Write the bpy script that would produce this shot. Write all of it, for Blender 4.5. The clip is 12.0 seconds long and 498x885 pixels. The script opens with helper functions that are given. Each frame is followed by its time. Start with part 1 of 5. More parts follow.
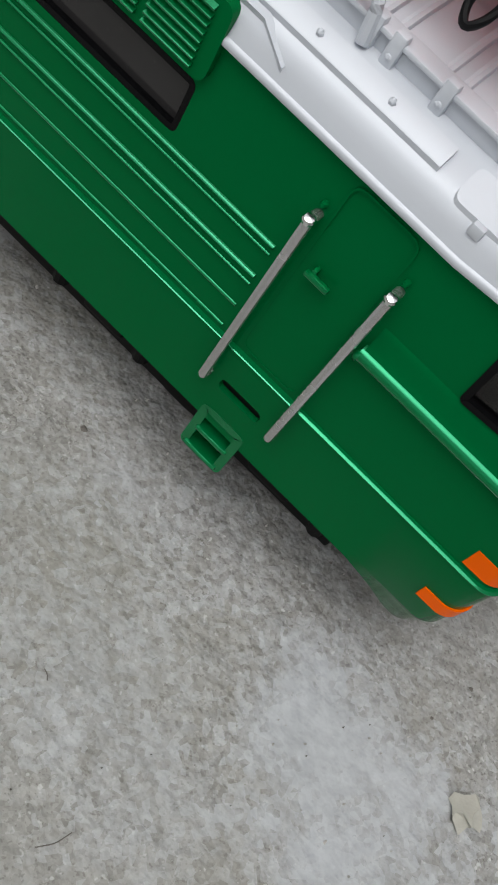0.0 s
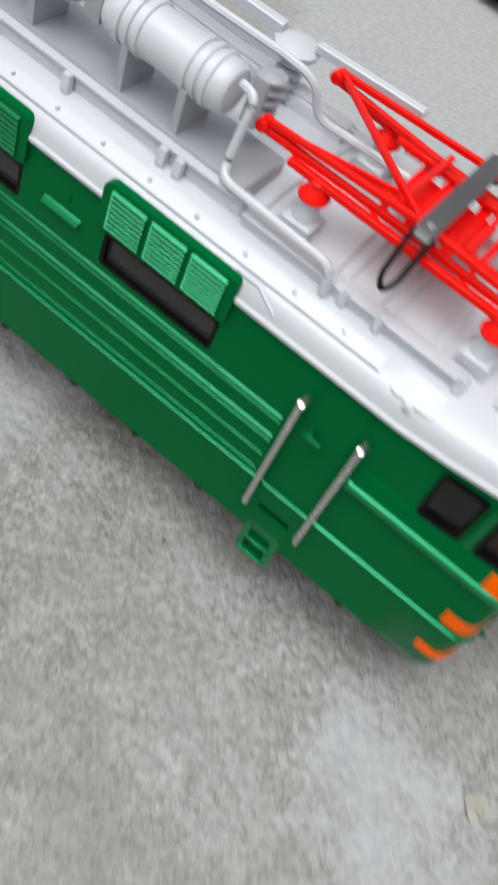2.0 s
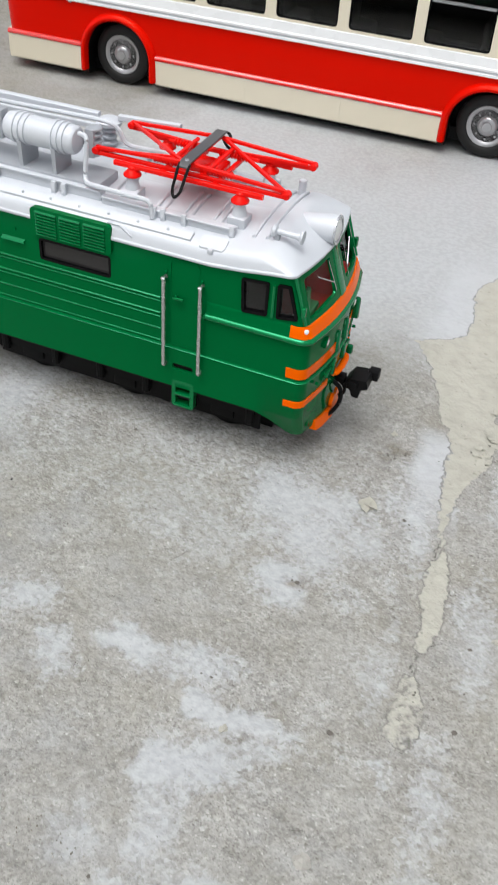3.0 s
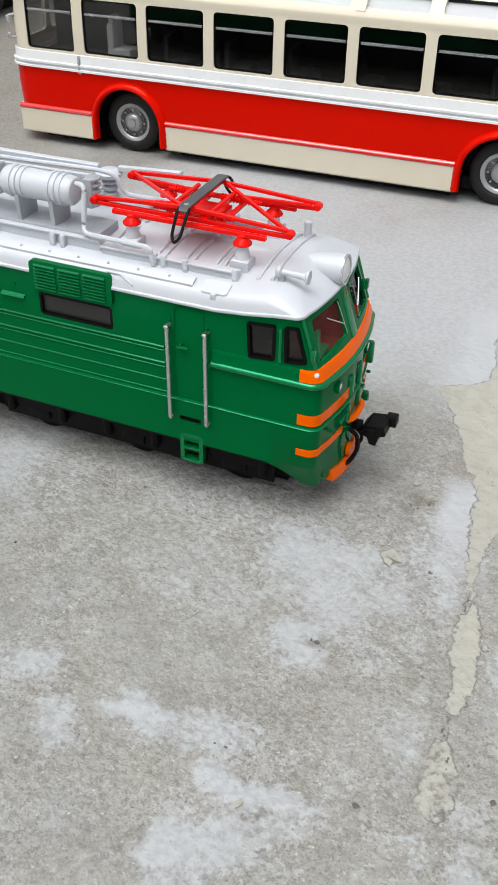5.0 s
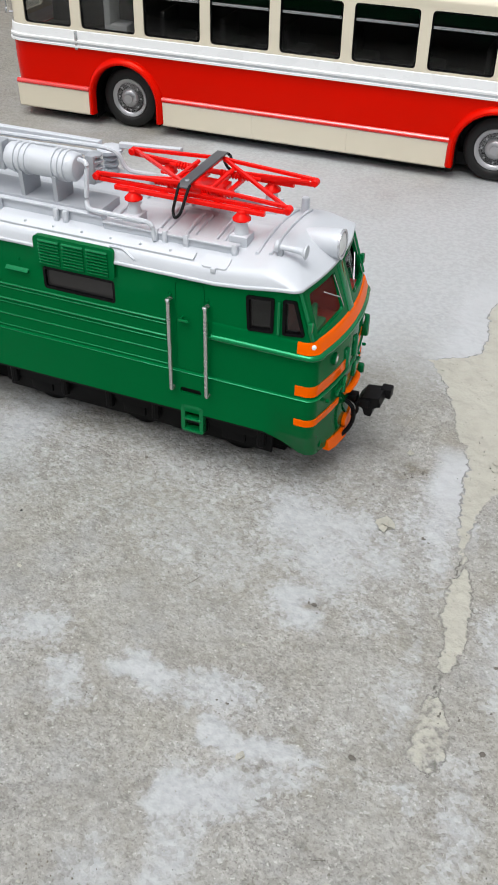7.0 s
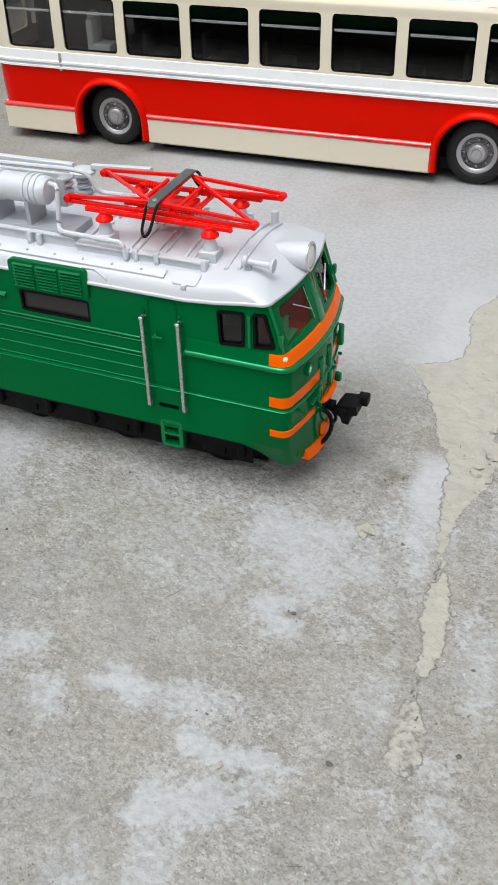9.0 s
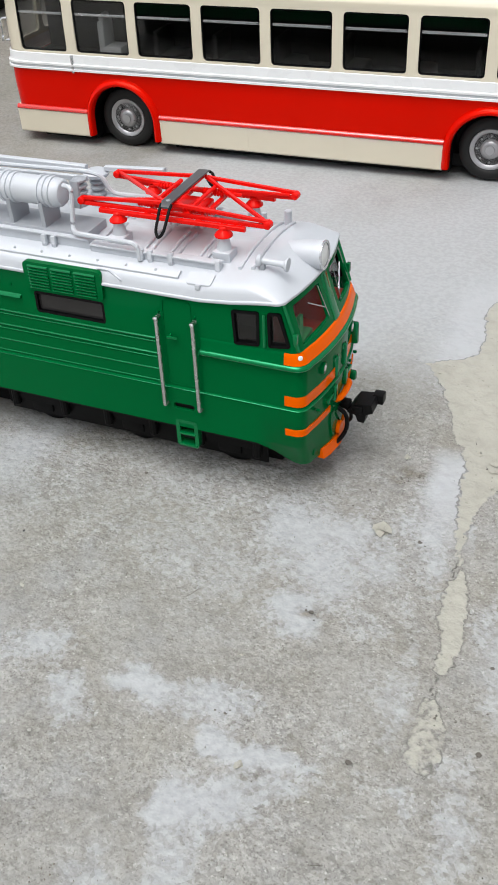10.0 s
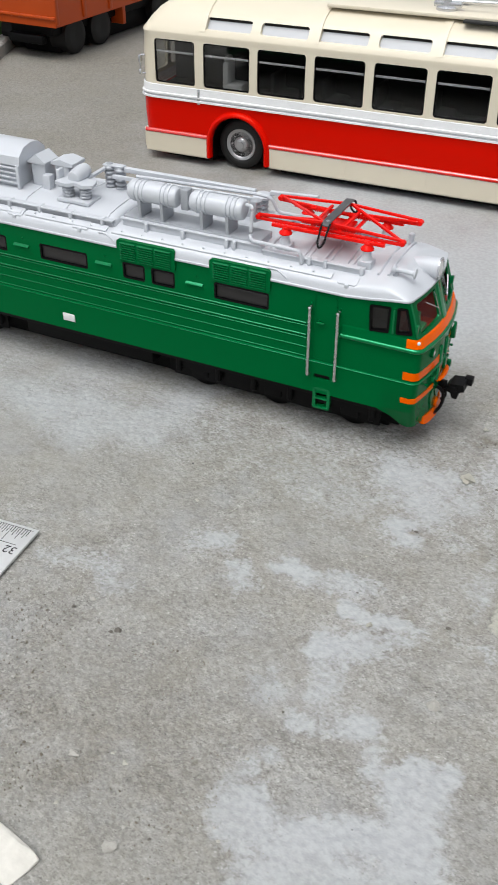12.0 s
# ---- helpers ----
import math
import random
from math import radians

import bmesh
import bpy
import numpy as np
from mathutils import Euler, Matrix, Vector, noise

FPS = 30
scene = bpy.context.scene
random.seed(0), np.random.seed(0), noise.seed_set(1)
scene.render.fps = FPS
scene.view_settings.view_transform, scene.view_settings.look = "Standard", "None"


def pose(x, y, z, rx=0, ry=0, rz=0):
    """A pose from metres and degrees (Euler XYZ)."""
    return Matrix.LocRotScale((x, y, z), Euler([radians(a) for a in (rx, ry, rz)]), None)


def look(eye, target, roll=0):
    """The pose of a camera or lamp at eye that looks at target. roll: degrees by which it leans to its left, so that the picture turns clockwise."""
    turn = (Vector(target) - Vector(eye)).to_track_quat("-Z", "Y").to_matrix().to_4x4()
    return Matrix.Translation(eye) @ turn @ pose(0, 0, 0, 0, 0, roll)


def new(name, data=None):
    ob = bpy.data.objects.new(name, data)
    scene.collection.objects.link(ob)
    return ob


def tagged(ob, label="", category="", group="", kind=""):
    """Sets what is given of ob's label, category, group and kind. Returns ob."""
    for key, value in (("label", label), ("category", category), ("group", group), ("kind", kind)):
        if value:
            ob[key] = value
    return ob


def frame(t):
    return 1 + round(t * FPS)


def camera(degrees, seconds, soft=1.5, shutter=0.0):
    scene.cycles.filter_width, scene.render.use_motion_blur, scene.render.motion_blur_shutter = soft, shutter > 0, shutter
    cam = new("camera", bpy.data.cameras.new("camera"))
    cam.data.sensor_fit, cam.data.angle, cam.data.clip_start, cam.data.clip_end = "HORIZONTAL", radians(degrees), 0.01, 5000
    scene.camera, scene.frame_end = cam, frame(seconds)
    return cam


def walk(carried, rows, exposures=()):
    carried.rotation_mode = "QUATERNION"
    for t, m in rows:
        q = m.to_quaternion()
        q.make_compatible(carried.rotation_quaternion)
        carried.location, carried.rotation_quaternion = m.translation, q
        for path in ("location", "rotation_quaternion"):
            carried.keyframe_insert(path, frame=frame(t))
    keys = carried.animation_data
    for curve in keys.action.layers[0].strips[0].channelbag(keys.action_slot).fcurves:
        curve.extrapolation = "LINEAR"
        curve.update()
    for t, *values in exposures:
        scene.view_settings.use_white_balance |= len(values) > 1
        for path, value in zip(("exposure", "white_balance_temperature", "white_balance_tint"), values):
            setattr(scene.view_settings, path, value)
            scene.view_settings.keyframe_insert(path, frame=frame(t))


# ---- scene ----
# Camera and its way. Lengths below are in centimetres and are scaled by U.
U = 0.01
cam = camera(29.34, 12.0, soft=1.7, shutter=0.3)
ROWS = [
    (0, 0.01274, -0.05689, 0.09298, 5.061, -51.917, 40.754),
    (0.5, 0.01080, -0.05487, 0.09275, 5.728, -53.157, 40.602),
    (1, 0.00682, -0.05270, 0.09439, 6.747, -52.527, 39.882),
    (1.5, -0.00270, -0.05160, 0.09755, 6.263, -52.532, 40.509),
    (2, 0.01407, -0.07355, 0.12789, 13.332, -51.402, 28.727),
    (2.2, 0.03861, -0.10199, 0.13027, 15.871, -48.883, 23.841),
    (2.5, 0.06448, -0.14790, 0.15319, 18.178, -45.291, 13.273),
    (3, 0.08168, -0.16142, 0.15115, 20.116, -39.894, 4.411),
    (3.5, 0.08200, -0.15571, 0.14228, 21.581, -36.738, 3.138),
    (5.5, 0.08442, -0.15440, 0.14146, 22.854, -35.648, 0.574),
    (6, 0.08239, -0.15353, 0.14134, 22.404, -37.086, 1.003),
    (6.5, 0.08573, -0.15050, 0.14053, 22.237, -37.170, 1.034),
    (7, 0.08532, -0.16030, 0.14401, 22.354, -37.088, 0.994),
    (7.5, 0.09546, -0.16042, 0.14864, 22.387, -36.707, 0.761),
    (9.5, 0.09339, -0.15818, 0.14602, 24.134, -36.597, -2.495),
    (10, 0.09353, -0.15872, 0.14631, 24.597, -36.586, -2.909),
    (10.5, 0.09150, -0.15743, 0.14561, 24.203, -36.924, -1.927),
    (11, 0.09192, -0.15312, 0.14524, 22.965, -37.391, -0.760),
    (11.5, 0.10225, -0.23262, 0.18038, 24.837, -36.423, 0.033),
    (12, 0.09210, -0.23081, 0.17474, 25.828, -35.650, 0.122),
]
EXPOSURES = [(0.0, -0.18), (0.5, -0.08), (1.7, -0.01), (2.5, 0.32), (3.5, 0.32), (6.0, 0.27), (11.0, 0.27), (11.6, 0.16), (12.0, 0.16)]
walk(cam, [(t, pose(x, y, z, 90 + pitch, 0, yaw) @ pose(0, 0, 0, 0, 0, roll)) for t, x, y, z, yaw, pitch, roll in ROWS], EXPOSURES)

# World: an overcast sky with a wide, weak sun.
SUN_EL, SUN_AZ = 70.0, 192.0
world = bpy.data.worlds.new("world")
scene.world = world
world.use_nodes = True
wn = world.node_tree.nodes
wn.clear()
sky = wn.new("ShaderNodeTexSky")
sky.sky_type = "NISHITA"
sky.sun_disc = False
sky.sun_elevation, sky.sun_rotation = radians(SUN_EL), radians(SUN_AZ)
sky.dust_density, sky.air_density, sky.ozone_density = 5.0, 1.0, 1.0
soften = wn.new("ShaderNodeHueSaturation")
soften.inputs["Saturation"].default_value = 0.22
back = wn.new("ShaderNodeBackground")
back.inputs["Strength"].default_value = 0.14
wout = wn.new("ShaderNodeOutputWorld")
world.node_tree.links.new(sky.outputs[0], soften.inputs["Color"])
world.node_tree.links.new(soften.outputs[0], back.inputs["Color"])
world.node_tree.links.new(back.outputs[0], wout.inputs[0])
sun_data = bpy.data.lights.new("sun", "SUN")
sun_data.energy, sun_data.angle, sun_data.color = 1.3, radians(48), (0.98, 1.0, 1.0)
sun = new("sun", sun_data)
az, el = radians(SUN_AZ), radians(SUN_EL)
sun_dir = Vector((math.sin(az) * math.cos(el), math.cos(az) * math.cos(el), math.sin(el)))
sun.matrix_world = look(sun_dir * 3, (0, 0, 0))


# ---- materials ----
def surface(name, color, rough=0.35, metal=0.0, var=0.06, scale=250.0, bump=0.03, grain=1800.0, coat=0.0, spread=0.06, dust=0.0, spec=0.4, tint=(1, 1, 1), ior=1.5):
    """A painted, moulded or metal surface: colour drift at two scales, uneven gloss, fine relief and some dust."""
    m = bpy.data.materials.new(name)
    m.use_nodes = True
    nt = m.node_tree
    b = nt.nodes["Principled BSDF"]
    co = nt.nodes.new("ShaderNodeTexCoord")
    n1 = nt.nodes.new("ShaderNodeTexNoise")
    n1.inputs["Scale"].default_value, n1.inputs["Detail"].default_value = scale, 5
    n2 = nt.nodes.new("ShaderNodeTexNoise")
    n2.inputs["Scale"].default_value, n2.inputs["Detail"].default_value = grain, 3
    for n in (n1, n2):
        nt.links.new(co.outputs["Object"], n.inputs["Vector"])
    mix = nt.nodes.new("ShaderNodeMix")
    mix.data_type = "RGBA"
    mix.inputs[6].default_value = (*[c * (1 - var) for c in color], 1)
    mix.inputs[7].default_value = (*[min(1, c * (1 + var)) for c in color], 1)
    nt.links.new(n1.outputs["Fac"], mix.inputs[0])
    last = mix.outputs[2]
    if dust:
        speck = nt.nodes.new("ShaderNodeMapRange")
        speck.inputs[1].default_value, speck.inputs[2].default_value = 0.62, 0.78
        speck.inputs[3].default_value, speck.inputs[4].default_value = 0.0, dust
        nt.links.new(n2.outputs["Fac"], speck.inputs[0])
        dmix = nt.nodes.new("ShaderNodeMix")
        dmix.data_type = "RGBA"
        dmix.inputs[7].default_value = (0.42, 0.41, 0.38, 1)
        nt.links.new(speck.outputs[0], dmix.inputs[0])
        nt.links.new(last, dmix.inputs[6])
        last = dmix.outputs[2]
    nt.links.new(last, b.inputs["Base Color"])
    gloss = nt.nodes.new("ShaderNodeMapRange")
    gloss.inputs[3].default_value, gloss.inputs[4].default_value = max(0.02, rough - spread), min(1, rough + spread)
    nt.links.new(n1.outputs["Fac"], gloss.inputs[0])
    nt.links.new(gloss.outputs[0], b.inputs["Roughness"])
    b.inputs["Metallic"].default_value = metal
    b.inputs["IOR"].default_value = ior
    b.inputs["Specular IOR Level"].default_value = spec
    b.inputs["Specular Tint"].default_value = (*tint, 1)
    b.inputs["Coat Weight"].default_value = coat
    b.inputs["Coat Roughness"].default_value = 0.12
    bp = nt.nodes.new("ShaderNodeBump")
    bp.inputs["Strength"].default_value, bp.inputs["Distance"].default_value = bump, 0.0002
    nt.links.new(n2.outputs["Fac"], bp.inputs["Height"])
    nt.links.new(bp.outputs[0], b.inputs["Normal"])
    return m


def glazing(name, tint, rough=0.03, gloss=0.06):
    """A thin pane: mostly see-through, with a glossy face."""
    m = bpy.data.materials.new(name)
    m.use_nodes = True
    nt = m.node_tree
    nt.nodes.remove(nt.nodes["Principled BSDF"])
    clear = nt.nodes.new("ShaderNodeBsdfTransparent")
    clear.inputs[0].default_value = (*tint, 1)
    gl = nt.nodes.new("ShaderNodeBsdfGlossy")
    gl.inputs["Roughness"].default_value = rough
    mx = nt.nodes.new("ShaderNodeMixShader")
    mx.inputs[0].default_value = gloss
    nt.links.new(clear.outputs[0], mx.inputs[1])
    nt.links.new(gl.outputs[0], mx.inputs[2])
    nt.links.new(mx.outputs[0], nt.nodes["Material Output"].inputs[0])
    return m


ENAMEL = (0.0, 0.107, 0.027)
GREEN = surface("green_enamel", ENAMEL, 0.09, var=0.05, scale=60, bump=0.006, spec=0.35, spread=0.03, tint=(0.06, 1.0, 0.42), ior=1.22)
# Glossier copies of the same enamel, for stronger highlights on ribs and edges
SLATGREEN = surface("green_enamel_gloss", ENAMEL, 0.1, var=0.05, scale=60, bump=0.006, spec=0.8, spread=0.03, tint=(0.1, 1.0, 0.5), coat=0.15, ior=1.65)
EDGEGREEN = surface("green_enamel_high_gloss", ENAMEL, 0.08, var=0.08, scale=300, bump=0.004, spec=0.9, spread=0.04, coat=0.12, tint=(0.15, 1.0, 0.55), ior=1.65)
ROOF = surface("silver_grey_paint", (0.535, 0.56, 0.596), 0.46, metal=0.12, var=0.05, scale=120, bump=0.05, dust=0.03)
# Darker copy of the roof grey: shade painted into side boards, bay and legs
ROOFD = surface("grey_and_shaded_roof", (0.37, 0.39, 0.42), 0.42, metal=0.3, var=0.06, scale=160, bump=0.05)
RED = surface("red_plastic", (0.78, 0.006, 0.004), 0.22, var=0.06, scale=200, bump=0.03, spec=0.35, tint=(1.0, 0.35, 0.3))
ORANGE = surface("orange_paint", (0.82, 0.112, 0.0), 0.12, var=0.05, scale=200, bump=0.015, spec=0.12, tint=(1.0, 0.6, 0.3), spread=0.03)
BLACK = surface("black_plastic", (0.004, 0.004, 0.0043), 0.45, var=0.2, scale=200, bump=0.08, dust=0.004, spec=0.12)
RUBBER = surface("black_window_trim", (0.003, 0.003, 0.0035), 0.2, var=0.1, scale=200, spec=0.12)
DARKPANE = surface("smoked_window", (0.026, 0.025, 0.025), 0.07, var=0.12, scale=140, bump=0.01, spread=0.05, dust=0.03)
STEEL = surface("bright_rail", (0.54, 0.535, 0.53), 0.26, metal=0.85, var=0.12, scale=400, bump=0.06)
GUNMETAL = surface("gunmetal", (0.10, 0.10, 0.105), 0.38, metal=0.4, var=0.1, scale=300, bump=0.04)
CHROME = surface("polished_metal", (0.75, 0.75, 0.75), 0.12, metal=1.0, var=0.05, scale=300)
MAROON = surface("maroon_cab_lining", (0.42, 0.022, 0.014), 0.5, var=0.1, scale=200)
CONSOLE = surface("green_console", (0.03, 0.2, 0.065), 0.45, var=0.08, scale=200)
WHITE = surface("white_print", (0.72, 0.73, 0.72), 0.4, var=0.05, scale=300)
PANE = glazing("clear_pane", (0.94, 0.95, 0.94), gloss=0.02)
SMOKE = glazing("tinted_pane", (0.74, 0.74, 0.73), gloss=0.05)
CABPANE = glazing("cab_side_pane", (0.46, 0.48, 0.48), rough=0.04, gloss=0.055)
BUSRED = surface("bus_red_enamel", (0.63, 0.003, 0.0), 0.15, var=0.04, scale=40, bump=0.008, spec=0.32, tint=(1.0, 0.25, 0.15))
BUSTRIM = surface("bus_red_moulding", (0.63, 0.003, 0.0), 0.12, var=0.04, scale=40, bump=0.008, spec=0.9, coat=1.0)
CREAM = surface("cream_enamel", (0.69, 0.63, 0.50), 0.3, var=0.04, scale=40, bump=0.02, coat=0.2)
BUSWHITE = surface("white_enamel", (0.79, 0.80, 0.805), 0.28, var=0.03, scale=60, bump=0.02, coat=0.1)
SILVER = surface("silver_trim", (0.62, 0.63, 0.65), 0.25, metal=0.8, var=0.05, scale=100)
COVE = surface("silvered_cove_pane", (0.50, 0.515, 0.54), 0.4, var=0.08, scale=60, bump=0.03, spec=0.3)
TYRE = surface("tyre_rubber", (0.008, 0.008, 0.008), 0.6, var=0.2, scale=200, bump=0.1)
HUB = surface("hub_metal", (0.42, 0.42, 0.43), 0.3, metal=0.6, var=0.12, scale=200)
# Near black, with the dimness behind the windows put into the colour
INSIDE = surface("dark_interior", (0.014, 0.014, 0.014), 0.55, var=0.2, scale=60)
SEAT = surface("grey_seat", (0.55, 0.56, 0.58), 0.5, var=0.08, scale=100)
TRUCK = surface("orange_truck_paint", (0.43, 0.058, 0.006), 0.35, var=0.12, scale=40, bump=0.04, dust=0.05)
RULER = surface("brushed_steel", (0.66, 0.67, 0.67), 0.36, metal=0.35, var=0.08, scale=300, bump=0.05, spread=0.1)
INK = surface("black_ink", (0.02, 0.02, 0.022), 0.5, var=0.1, scale=400)
PAPER = surface("white_scrap", (0.60, 0.585, 0.535), 0.75, var=0.16, scale=500, bump=0.3)
KERB = surface("pale_kerb", (0.42, 0.41, 0.38), 0.8, var=0.15, scale=200, bump=0.4)
GRASS = surface("grass_blades", (0.045, 0.10, 0.022), 0.6, var=0.4, scale=120)
BEIGE = surface("beige_chip", (0.36, 0.352, 0.305), 0.8, var=0.15, scale=900, bump=0.4)
DARKSTONE = surface("dark_grit", (0.115, 0.104, 0.09), 0.75, var=0.3, scale=900, bump=0.4)
BLACKSTONE = surface("black_seed", (0.012, 0.012, 0.013), 0.5, var=0.2, scale=900, bump=0.3)
BROWNGRIT = surface("brown_crumb", (0.19, 0.168, 0.138), 0.8, var=0.3, scale=900, bump=0.4)
PALESTONE = surface("pale_pebble", (0.36, 0.35, 0.32), 0.75, var=0.2, scale=900, bump=0.4)


def concrete():
    """Worn concrete: sand grain, pores, pale lime film, beige filler, smooth cement skim."""
    m = bpy.data.materials.new("worn_concrete")
    m.use_nodes = True
    nt = m.node_tree
    L = nt.links.new
    b = nt.nodes["Principled BSDF"]
    co = nt.nodes.new("ShaderNodeTexCoord")

    def noise_node(scale, detail=6, rough=0.6, dist=0.0):
        n = nt.nodes.new("ShaderNodeTexNoise")
        n.inputs["Scale"].default_value, n.inputs["Detail"].default_value = scale, detail
        n.inputs["Roughness"].default_value, n.inputs["Distortion"].default_value = rough, dist
        L(co.outputs["Object"], n.inputs["Vector"])
        return n.outputs["Fac"]

    def ramp(src, a, z, lo=0.0, hi=1.0):
        r = nt.nodes.new("ShaderNodeMapRange")
        for i, v in enumerate((a, z, lo, hi)):
            r.inputs[i + 1].default_value = v
        L(src, r.inputs[0])
        return r.outputs[0]

    def mixc(fac, a, z, mode="MIX"):
        x = nt.nodes.new("ShaderNodeMix")
        x.data_type, x.blend_type = "RGBA", mode
        for socket, v in ((x.inputs[0], fac), (x.inputs[6], a), (x.inputs[7], z)):
            if isinstance(v, tuple):
                socket.default_value = (*v, 1)
            elif isinstance(v, float):
                socket.default_value = v
            else:
                L(v, socket)
        return x.outputs[2]

    def maths(op, a, z):
        x = nt.nodes.new("ShaderNodeMath")
        x.operation = op
        for socket, v in ((x.inputs[0], a), (x.inputs[1], z)):
            if isinstance(v, float):
                socket.default_value = v
            else:
                L(v, socket)
        return x.outputs[0]

    def attr(name):
        a = nt.nodes.new("ShaderNodeAttribute")
        a.attribute_name = name
        return a.outputs["Fac"]

    stir = nt.nodes.new("ShaderNodeTexNoise")
    stir.inputs["Scale"].default_value, stir.inputs["Detail"].default_value = 900, 1
    L(co.outputs["Object"], stir.inputs["Vector"])
    away = nt.nodes.new("ShaderNodeVectorMath")
    away.operation = "MULTIPLY_ADD"
    away.inputs[1].default_value = (0.00014, 0.00014, 0.00014)
    L(stir.outputs["Color"], away.inputs[0])
    L(co.outputs["Object"], away.inputs[2])

    def cells(scale):
        v = nt.nodes.new("ShaderNodeTexVoronoi")
        v.inputs["Scale"].default_value = scale
        L(away.outputs[0], v.inputs["Vector"])
        sep = nt.nodes.new("ShaderNodeSeparateColor")
        L(v.outputs["Color"], sep.inputs[0])
        return v.outputs["Distance"], sep.outputs[0]

    big, mid, fine, sand = noise_node(14), noise_node(90, 6), noise_node(620, 2, 0.55), noise_node(2300, 1, 0.5)
    swell = noise_node(420, 2, 0.5)
    gap, tone = cells(2300)
    gap2, tone2 = cells(1250)
    gap3, tone3 = cells(480)
    clump = noise_node(260, 2, 0.55)
    crumb = noise_node(640, 1, 0.5)
    blot = noise_node(38, 6, 0.65)
    col = mixc(ramp(mid, 0.38, 0.62), (0.262, 0.252, 0.235), (0.325, 0.317, 0.302))
    plain = mixc(ramp(blot, 0.38, 0.64), mixc(ramp(mid, 0.3, 0.7), (0.285, 0.28, 0.272), (0.315, 0.312, 0.308)), mixc(ramp(mid, 0.3, 0.7), (0.262, 0.25, 0.222), (0.30, 0.29, 0.262)))
    # Sand grains of three sizes, each with a tone of its own
    grain = maths("ADD", maths("ADD", ramp(tone, 0.0, 1.0, 0.0, 0.36), ramp(tone2, 0.1, 0.9, 0.0, 0.30)), maths("ADD", ramp(tone3, 0.1, 0.9, 0.0, 0.10), 0.62))
    shade = nt.nodes.new("ShaderNodeCombineColor")
    for k in range(3):
        L(grain, shade.inputs[k])
    col = mixc(1.0, col, shade.outputs[0], "MULTIPLY")
    col = mixc(ramp(crumb, 0.40, 0.30, 0.0, 0.38), col, (0.20, 0.19, 0.165))
    col = mixc(ramp(crumb, 0.60, 0.70, 0.0, 0.30), col, (0.37, 0.36, 0.342))
    col = mixc(ramp(sand, 0.38, 0.30, 0.0, 0.62), col, (0.10, 0.092, 0.08))
    col = mixc(ramp(big, 0.45, 0.7, 0.0, 0.3), col, (0.285, 0.268, 0.22))
    col = mixc(ramp(clump, 0.44, 0.36, 0.0, 0.22), col, (0.21, 0.20, 0.175))
    col = mixc(ramp(clump, 0.56, 0.65, 0.0, 0.18), col, (0.36, 0.355, 0.342))
    col = mixc(ramp(blot, 0.52, 0.66, 0.0, 0.34), col, (0.265, 0.248, 0.203))
    col = mixc(ramp(blot, 0.46, 0.34, 0.0, 0.4), col, (0.30, 0.305, 0.315))
    # Sparse pits, crumbs and bright flakes
    col = mixc(ramp(noise_node(1400, 1, 0.5), 0.30, 0.24, 0.0, 0.7), col, (0.13, 0.12, 0.10))
    col = mixc(ramp(noise_node(1250, 1, 0.5), 0.70, 0.76, 0.0, 0.6), col, (0.56, 0.55, 0.525))
    col = mixc(ramp(noise_node(420, 2, 0.5), 0.32, 0.27, 0.0, 0.55), col, (0.16, 0.148, 0.125))
    # Trodden patches where the sand is bound in
    col = mixc(maths("MULTIPLY", attr("polish"), 0.75), col, plain)
    # Lime film, broken up by the grain; also holds painted brightening by the locomotive
    speck = maths("ADD", maths("MULTIPLY", maths("SUBTRACT", fine, 0.5), 0.75), maths("MULTIPLY", maths("SUBTRACT", mid, 0.5), 0.85))
    speck = maths("ADD", speck, maths("MULTIPLY", maths("SUBTRACT", tone2, 0.5), 0.4))
    speck = maths("MULTIPLY", speck, maths("SUBTRACT", 1.0, maths("MULTIPLY", attr("polish"), 0.8)))
    speck = maths("MULTIPLY", speck, maths("SUBTRACT", 1.0, maths("MULTIPLY", attr("lime"), 0.25)))
    lime = ramp(maths("ADD", attr("lime"), speck), 0.29, 0.88, 0.0, 0.84)
    col = mixc(lime, col, mixc(ramp(crumb, 0.4, 0.6), (0.385, 0.395, 0.41), (0.435, 0.446, 0.462)))
    # Dirty ground and plain dark patches
    col = mixc(maths("MULTIPLY", attr("dirt_and_dark"), ramp(fine, 0.3, 0.6, 0.6, 1.0)), col, mixc(1.0, (0.203, 0.186, 0.158), shade.outputs[0], "MULTIPLY"))
    edge = maths("ADD", attr("filler"), maths("MULTIPLY", maths("SUBTRACT", maths("ADD", maths("MULTIPLY", fine, 0.6), maths("MULTIPLY", clump, 0.4)), 0.5), 0.55))
    fill = ramp(edge, 0.44, 0.54)
    col = mixc(fill, col, mixc(ramp(mid, 0.3, 0.7), mixc(ramp(clump, 0.38, 0.6), (0.335, 0.322, 0.28), (0.385, 0.371, 0.326)), (0.415, 0.40, 0.352)))
    col = mixc(maths("MULTIPLY", fill, ramp(crumb, 0.31, 0.25, 0.0, 0.4)), col, (0.20, 0.185, 0.15))
    skim = ramp(maths("ADD", attr("skim"), maths("MULTIPLY", maths("SUBTRACT", mid, 0.5), 0.5)), 0.1, 0.9)
    skim = maths("MULTIPLY", skim, maths("SUBTRACT", 1.0, fill))
    col = mixc(maths("MULTIPLY", skim, 0.85), col, mixc(ramp(mid, 0.3, 0.7), (0.42, 0.429, 0.448), (0.465, 0.475, 0.495)))
    ragged = maths("MULTIPLY", maths("SUBTRACT", fine, 0.5), 0.30)
